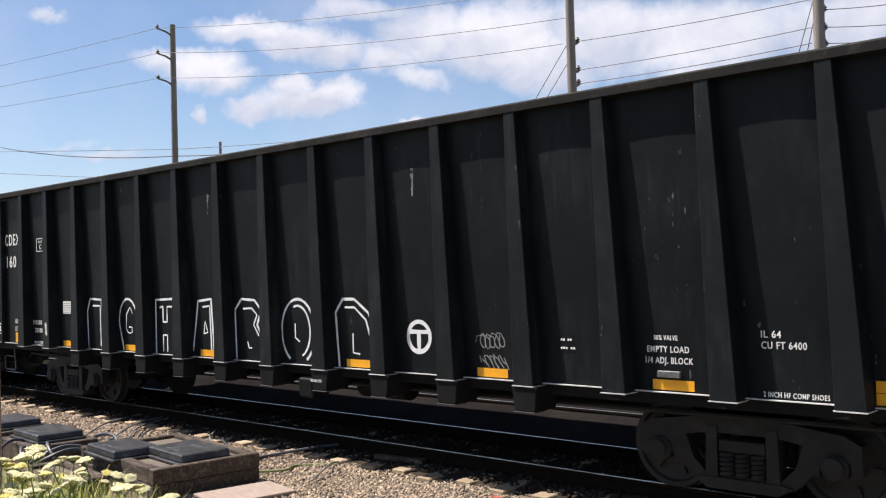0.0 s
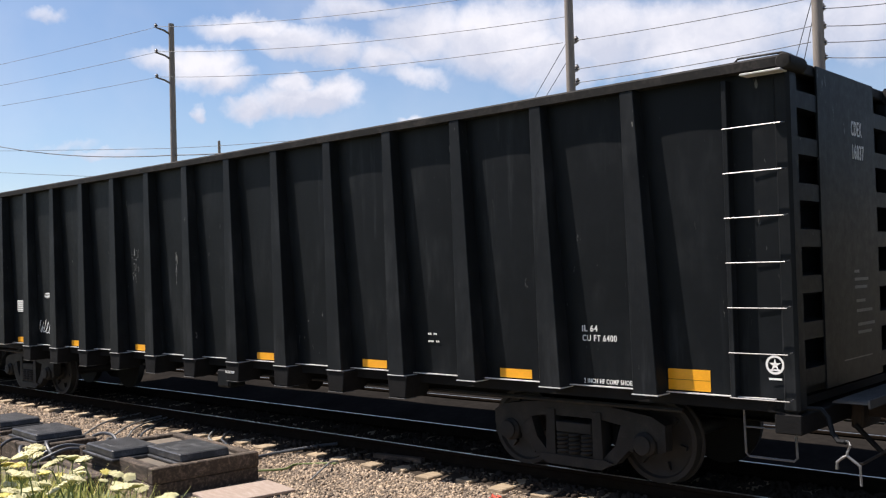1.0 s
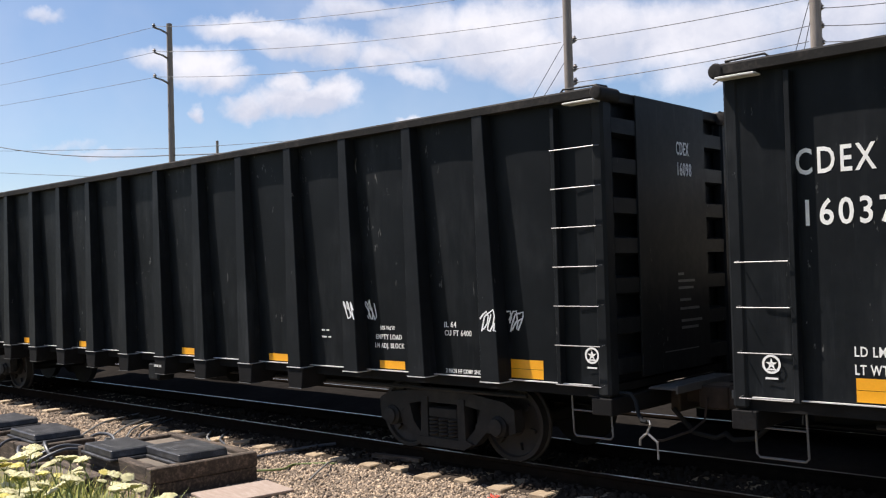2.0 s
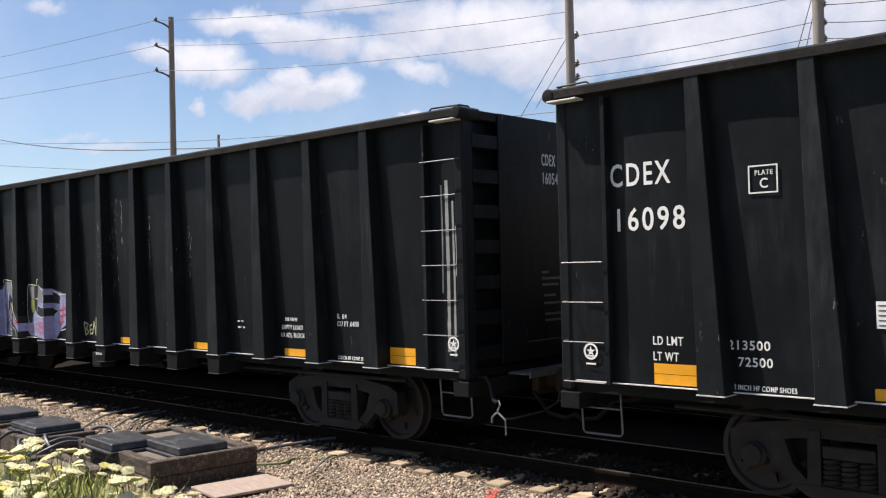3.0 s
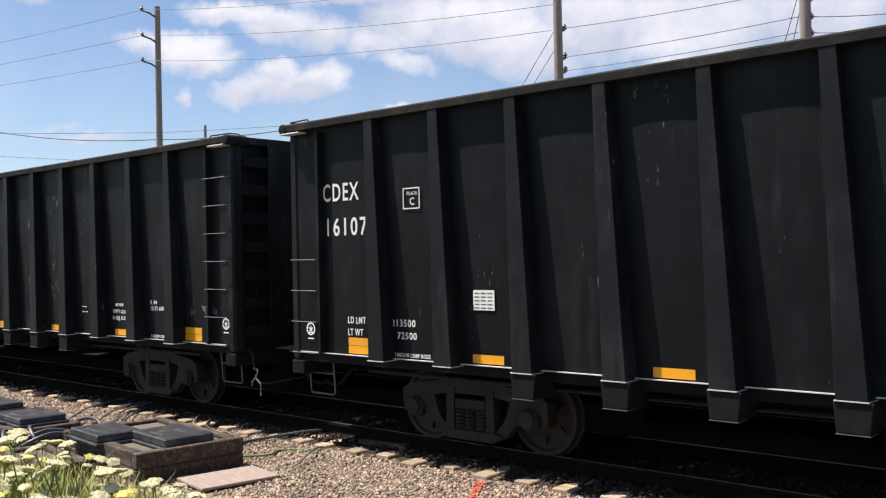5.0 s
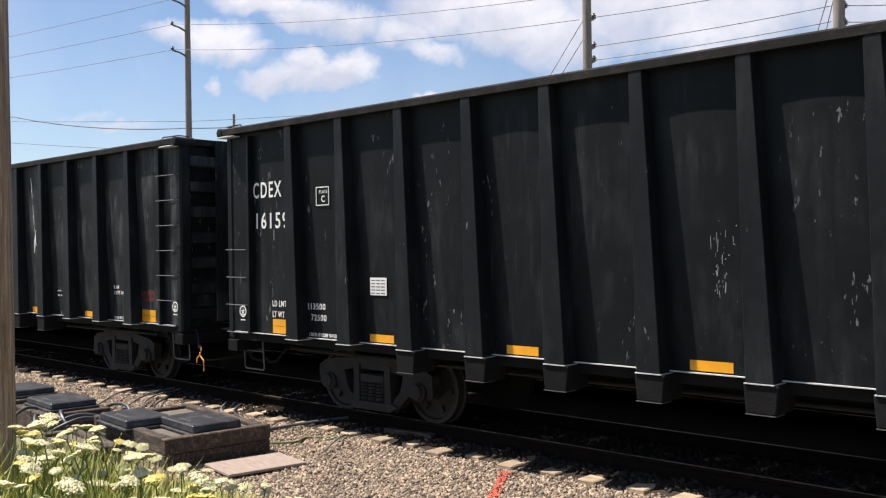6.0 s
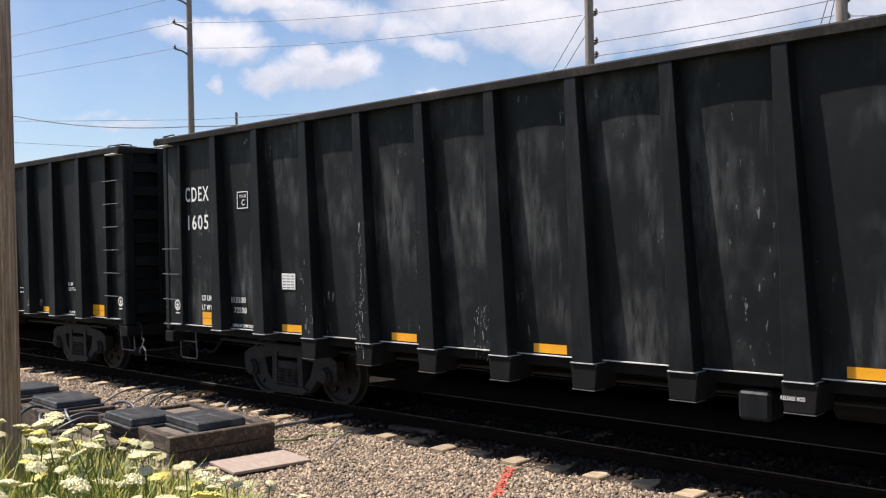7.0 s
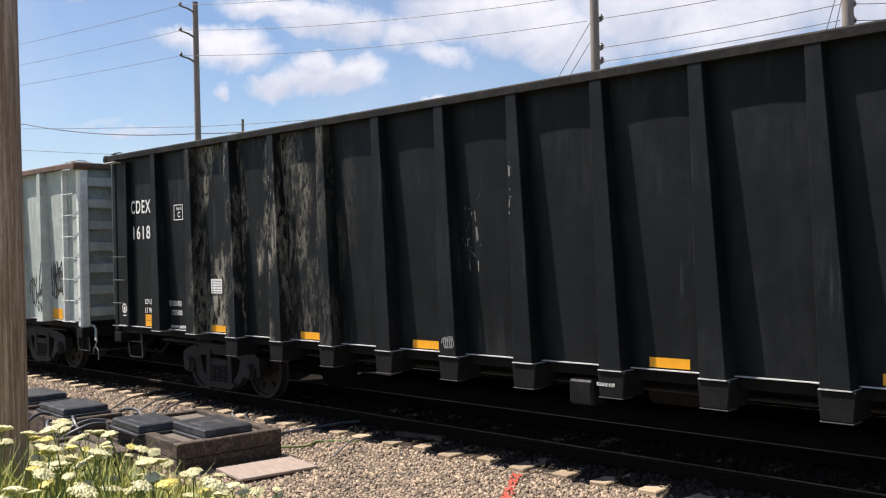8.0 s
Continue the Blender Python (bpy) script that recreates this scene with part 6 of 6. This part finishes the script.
far_left = -95.0
for a, e, w, right in ((67.55, 12.02, w1, (34.6, 16.6)), (67.57, 10.90, w2, (34.65, 14.70)), (67.59, 9.81, w3, (34.86, 13.23))):
    left = place(a, e, PY - 0.8)
    left = w + (left - w) * ((far_left - w.x) / (left.x - w.x))
    wire("thin black overhead power line", [left, w], 0.35, 0.011)
    wire("thin black overhead power line", [w, place(*right, PY)], 0.3, 0.011)
for e0, a1, e1 in ((13.31, 20.7, 14.46), (11.65, 20.75, 12.95), (10.86, 20.8, 12.1)):
    wire("thin black overhead power line", [place(34.2, e0, PY), place(a1, e1, PY)], 0.06, 0.012)
for e0, e1 in ((12.02, 12.06), (13.84, 14.07), (12.9, 12.8), (11.2, 10.9)):
    a = place(20.2, e0, PY); b = place(10.0, e1, PY)
    wire("thin black overhead power line", [a, b], 0.15, 0.012)
for a, b in (((34.6, 13.3), (38.6, 7.0)), ((34.6, 12.2), (36.6, 9.2)), ((20.6, 14.6), (22.2, 9.4)), ((20.6, 13.6), (21.6, 9.4))):
    wire("slanting guy wire of a utility pole", [place(*a, PY - 0.1), place(*b, PY + 1.5)], 0.0, 0.011)
wire("sagging black telephone cable", [place(76.0, 7.6, PY), place(67.62, 7.39, PY), place(58.24, 7.06, PY)], 0.3, 0.025)
wire("sagging black telephone cable", [place(58.24, 7.06, PY), place(46.0, 8.6, PY), place(34.4, 8.4, PY)], 0.25, 0.025)
wire("thin black overhead power line", [place(75.0, 6.9, PY), place(58.25, 7.45, PY), place(34.45, 9.0, PY)], 0.1, 0.012)
wire("thin black overhead power line", [place(72.0, 6.15, 46.0), place(55.66, 5.6, 46.0)], 0.2, 0.025)
for i in range(5):
    wire("black cable bundle near a utility pole", [place(30.0, 8.6 - 0.25 * i, PY), place(20.4, 8.9 - 0.35 * i, PY), place(8.0, 9.4 - 0.1 * i, PY)], 0.1, 0.03)

# wooden pole standing close by on the bank
near_pole = tagged(empty("wooden_pole", pose(*NP, ground_z(*NP))), "weathered brown wooden pole in the grass", "utility pole")
g = Geo()
nseg, nh = 28, 26
for j in range(nh + 1):
    z = -0.3 + 9.5 * j / nh
    for i in range(nseg):
        a = 2 * pi * i / nseg
        r = 0.165 - 0.003 * z + 0.006 * noise.noise(Vector((cos(a) * 3, sin(a) * 3, z * 0.35)))
        g.v.append((r * cos(a), r * sin(a), z))
for j in range(nh):
    for i in range(nseg):
        g.f.append((j * nseg + i, j * nseg + (i + 1) % nseg, (j + 1) * nseg + (i + 1) % nseg, (j + 1) * nseg + i))
part("shaft", g, POLE, near_pole, smooth=True)

# ---- building beyond the tracks ----
depot = tagged(empty("depot_building", pose(-4, 34, ground_z(-4, 34))), "low cream rendered depot building with a grey base", "building")
part("wall", Geo().box(-3, 30, 0, 9, 1.5, 5.4), STUCCO, depot)
part("base", Geo().box(-3.02, 30.02, -0.02, 9, -0.3, 1.5), SILVER, depot)
part("roof", Geo().box(-3.3, 30.3, -0.3, 9.3, 5.4, 5.7), ROOFING, depot)


# ---- the passenger train on the second track ----
COACH_L = 25.6


def coach(name, label, loco):
    ob = tagged(empty(name), label, "locomotive" if loco else "passenger coach", "vehicles of the passenger train")
    w = 1.55
    roof = [(-w, 3.32), (-w + 0.10, 3.50), (-0.9, 3.62), (0, 3.66), (0.9, 3.62), (w - 0.10, 3.50), (w, 3.32)]
    part("roof", Geo().prism(roof, "x", 0.15, COACH_L - 0.15), CREAM, ob, bevel=0.02)
    part("body", Geo().box(0, COACH_L, -w, w, 2.05, 3.319), CREAM, ob, bevel=0.06)
    part("skirt", Geo().box(0.05, COACH_L - 0.05, -w + 0.03, w - 0.03, 0.70, 2.049), CHARCOAL, ob, bevel=0.03)
    # underframe drawn down as a solid block to stop light reaching the rails
    part("underframe", Geo().box(1, COACH_L - 1, -1.4, 1.4, 0.14, 0.70), UNDER, ob)
    part("seam", Geo().box(0.1, COACH_L - 0.1, -w - 0.012, -w, 3.27, 3.31), INSUL, ob)
    for s in range(2 if loco else 8):
        x = (0.5 + 3.1 * s) if not loco else (5.2 + 15 * s)
        win = part("window", Geo().prism([(x, 2.17), (x + 0.04, 2.09), (x + 0.12, 2.07), (x + 1.3, 2.07), (x + 1.38, 2.09), (x + 1.42, 2.17), (x + 1.42, 2.62), (x + 1.38, 2.70), (x + 1.3, 2.73), (x + 0.12, 2.73), (x + 0.04, 2.70), (x, 2.62)], "y", -w - 0.02, -w + 0.01), INSUL, ob)
        part("pane", Geo().box(x + 0.07, x + 1.35, -w - 0.024, -w - 0.021, 2.12, 2.68), GLASS_DARK, win)
    if loco:
        part("emblem", Geo().lathe([(-w - 0.02, 0.24), (-w + 0.0, 0.24)], (1.9, 0, 2.35), "y", 24), BLUE, ob, "round blue painted emblem")
        for z in (2.92, 3.10):
            part("marker_light", Geo().lathe([(-w - 0.08, 0.07), (-w - 0.05, 0.10), (-w, 0.10)], (1.75, 0, z), "y", 14), RUSTY, ob)
    for x in (4.0, COACH_L - 4.0):
        g = Geo().box(x - 1.4, x + 1.4, -1.1, -0.95, 0.35, 0.75).box(x - 1.4, x + 1.4, 0.95, 1.1, 0.35, 0.75)
        for c in (-1.0, 1.0):
            for s in (-1, 1):
                g.lathe([(s * 0.68, 0.46), (s * 0.80, 0.45)], (x + c, 0, 0.46), "y", 20)
        part("bogie", g, TRUCK, ob)
    return ob


def passenger_x(t):
    return 169.3 - 23.0 * t


passenger = [coach("passenger_coach", "cream passenger coach with dark windows and a charcoal skirt", False)]
passenger += [copy_thing(passenger[0], pose(0, 0, 0)) for _ in range(2)]
passenger.append(coach("locomotive", "cream passenger locomotive with a round blue emblem", True))
passenger += [copy_thing(passenger[0], pose(0, 0, 0)) for _ in range(3)]


# ---- gravel and ties ----
def scatter_stones(name, label, n, x0, x1, y0, y1, size, material, seed, bias=1.0):
    r = np.random.default_rng(seed)
    p = (1 + sqrt(5)) / 2
    base = np.array([(-1, p, 0), (1, p, 0), (-1, -p, 0), (1, -p, 0), (0, -1, p), (0, 1, p), (0, -1, -p), (0, 1, -p), (p, 0, -1), (p, 0, 1), (-p, 0, -1), (-p, 0, 1)]) / 1.9
    tri = np.array([(0, 11, 5), (0, 5, 1), (0, 1, 7), (0, 7, 10), (0, 10, 11), (1, 5, 9), (5, 11, 4), (11, 10, 2), (10, 7, 6), (7, 1, 8), (3, 9, 4), (3, 4, 2), (3, 2, 6), (3, 6, 8), (3, 8, 9), (4, 9, 5), (2, 4, 11), (6, 2, 10), (8, 6, 7), (9, 8, 1)])
    x = x1 - (x1 - x0) * r.random(n) ** bias
    y = r.uniform(y0, y1, n)
    z = np.array([ground_z(a, b) for a, b in zip(x, y)])
    s = r.uniform(size * 0.5, size * 1.35, n)
    v = base[None] * (1 + r.uniform(-0.42, 0.42, (n, 12, 1)))
    v = v * (s[:, None] * r.uniform(0.5, 1.45, (n, 3)))[:, None, :]
    q = r.normal(size=(n, 4)); q /= np.linalg.norm(q, axis=1)[:, None]
    w, a, b, c = q.T
    m = np.stack([1 - 2 * (b * b + c * c), 2 * (a * b - c * w), 2 * (a * c + b * w), 2 * (a * b + c * w), 1 - 2 * (a * a + c * c), 2 * (b * c - a * w), 2 * (a * c - b * w), 2 * (b * c + a * w), 1 - 2 * (a * a + b * b)], 1).reshape(n, 3, 3)
    v = np.einsum("nij,nkj->nki", m, v)
    v += np.stack([x, y, z + s * 0.25], 1)[:, None, :]
    f = (tri[None] + 12 * np.arange(n)[:, None, None]).reshape(-1)
    me = bpy.data.meshes.new(name)
    me.vertices.add(n * 12); me.loops.add(len(f)); me.polygons.add(len(f) // 3)
    me.vertices.foreach_set("co", v.ravel()); me.loops.foreach_set("vertex_index", f)
    me.polygons.foreach_set("loop_start", np.arange(0, len(f), 3))
    me.update(calc_edges=True)
    me.materials.append(material)
    tagged(new(name, me), label, "gravel", kind="stuff")


scatter_stones("gravel", "sunlit brown and grey crushed stone beside the track", 95000, -21, -2.2, 5.7, 8.55, 0.0175, STONE, 3, 1.5)
# these stones carry the painted shade of the track bed too
scatter_stones("ballast", "grimy ballast stones between the ties, coloured darker for the train's shade", 13000, -24, -1.5, 8.62, 11.2, 0.030, DARK_BALLAST, 5, 1.5)

# red survey mark sprayed over the stones
g = Geo()
rr = random.Random(2)
for i in range(90):
    k = rr.random()
    x, y = -6.30 - 0.55 * k + rr.uniform(-0.05, 0.05), 7.35 + 0.90 * k + rr.uniform(-0.05, 0.05)
    s = rr.uniform(0.012, 0.026)
    zz = ground_z(x, y) + 0.034
    g.add([(x + s * cos(t), y + s * sin(t), zz + rr.uniform(-0.01, 0.012)) for t in (0, 1.2, 2.4, 3.7, 5.0)] + [(x, y, zz + 0.012)], [(0, 1, 5), (1, 2, 5), (2, 3, 5), (3, 4, 5), (4, 0, 5)])
tagged(part("survey_mark", g, RED_SPRAY), "red survey paint sprayed on the gravel", "paint mark", kind="stuff")

rt = random.Random(8)
tie_meshes = [Geo().box(-0.115, 0.115, -1.36 + rt.uniform(-0.06, 0.05), 1.3, -0.36, -0.178).mesh("tie", TIE, 0.012) for _ in range(4)]
for i in range(128):
    part("tie", tie_meshes[i % 4], None, main_track, at=pose(10 - 0.565 * i - 0.015, rt.uniform(-0.05, 0.05), rt.uniform(-0.008, 0.0), 0, 0, rt.uniform(-1.2, 1.2)))


def motions():
    frames = [0.5 * i for i in range(17)]
    for k, car in enumerate(cars):
        walk(car, [(t, pose(car_x(t) - CAR_PITCH * k, TRACK_Y, 0)) for t in frames])
    for i, v in enumerate(passenger):
        walk(v, [(t, pose(passenger_x(t) - (5 - i) * (COACH_L + 0.7) + 0.7, FAR_TRACK_Y, 0)) for t in frames])
    ticks = [i / FPS for i in range(8 * FPS + 1)]
    turn = [math.degrees(car_x(t) / WHEEL_R) for t in ticks]
    for car in cars:
        for o in car.children_recursive:
            if o.name.split(".")[0] == "wheelset":
                c = o.location.x
                walk(o, [(t, pose(c, 0, WHEEL_R, 0, a % 360, 0)) for t, a in zip(ticks, turn)])


motions()
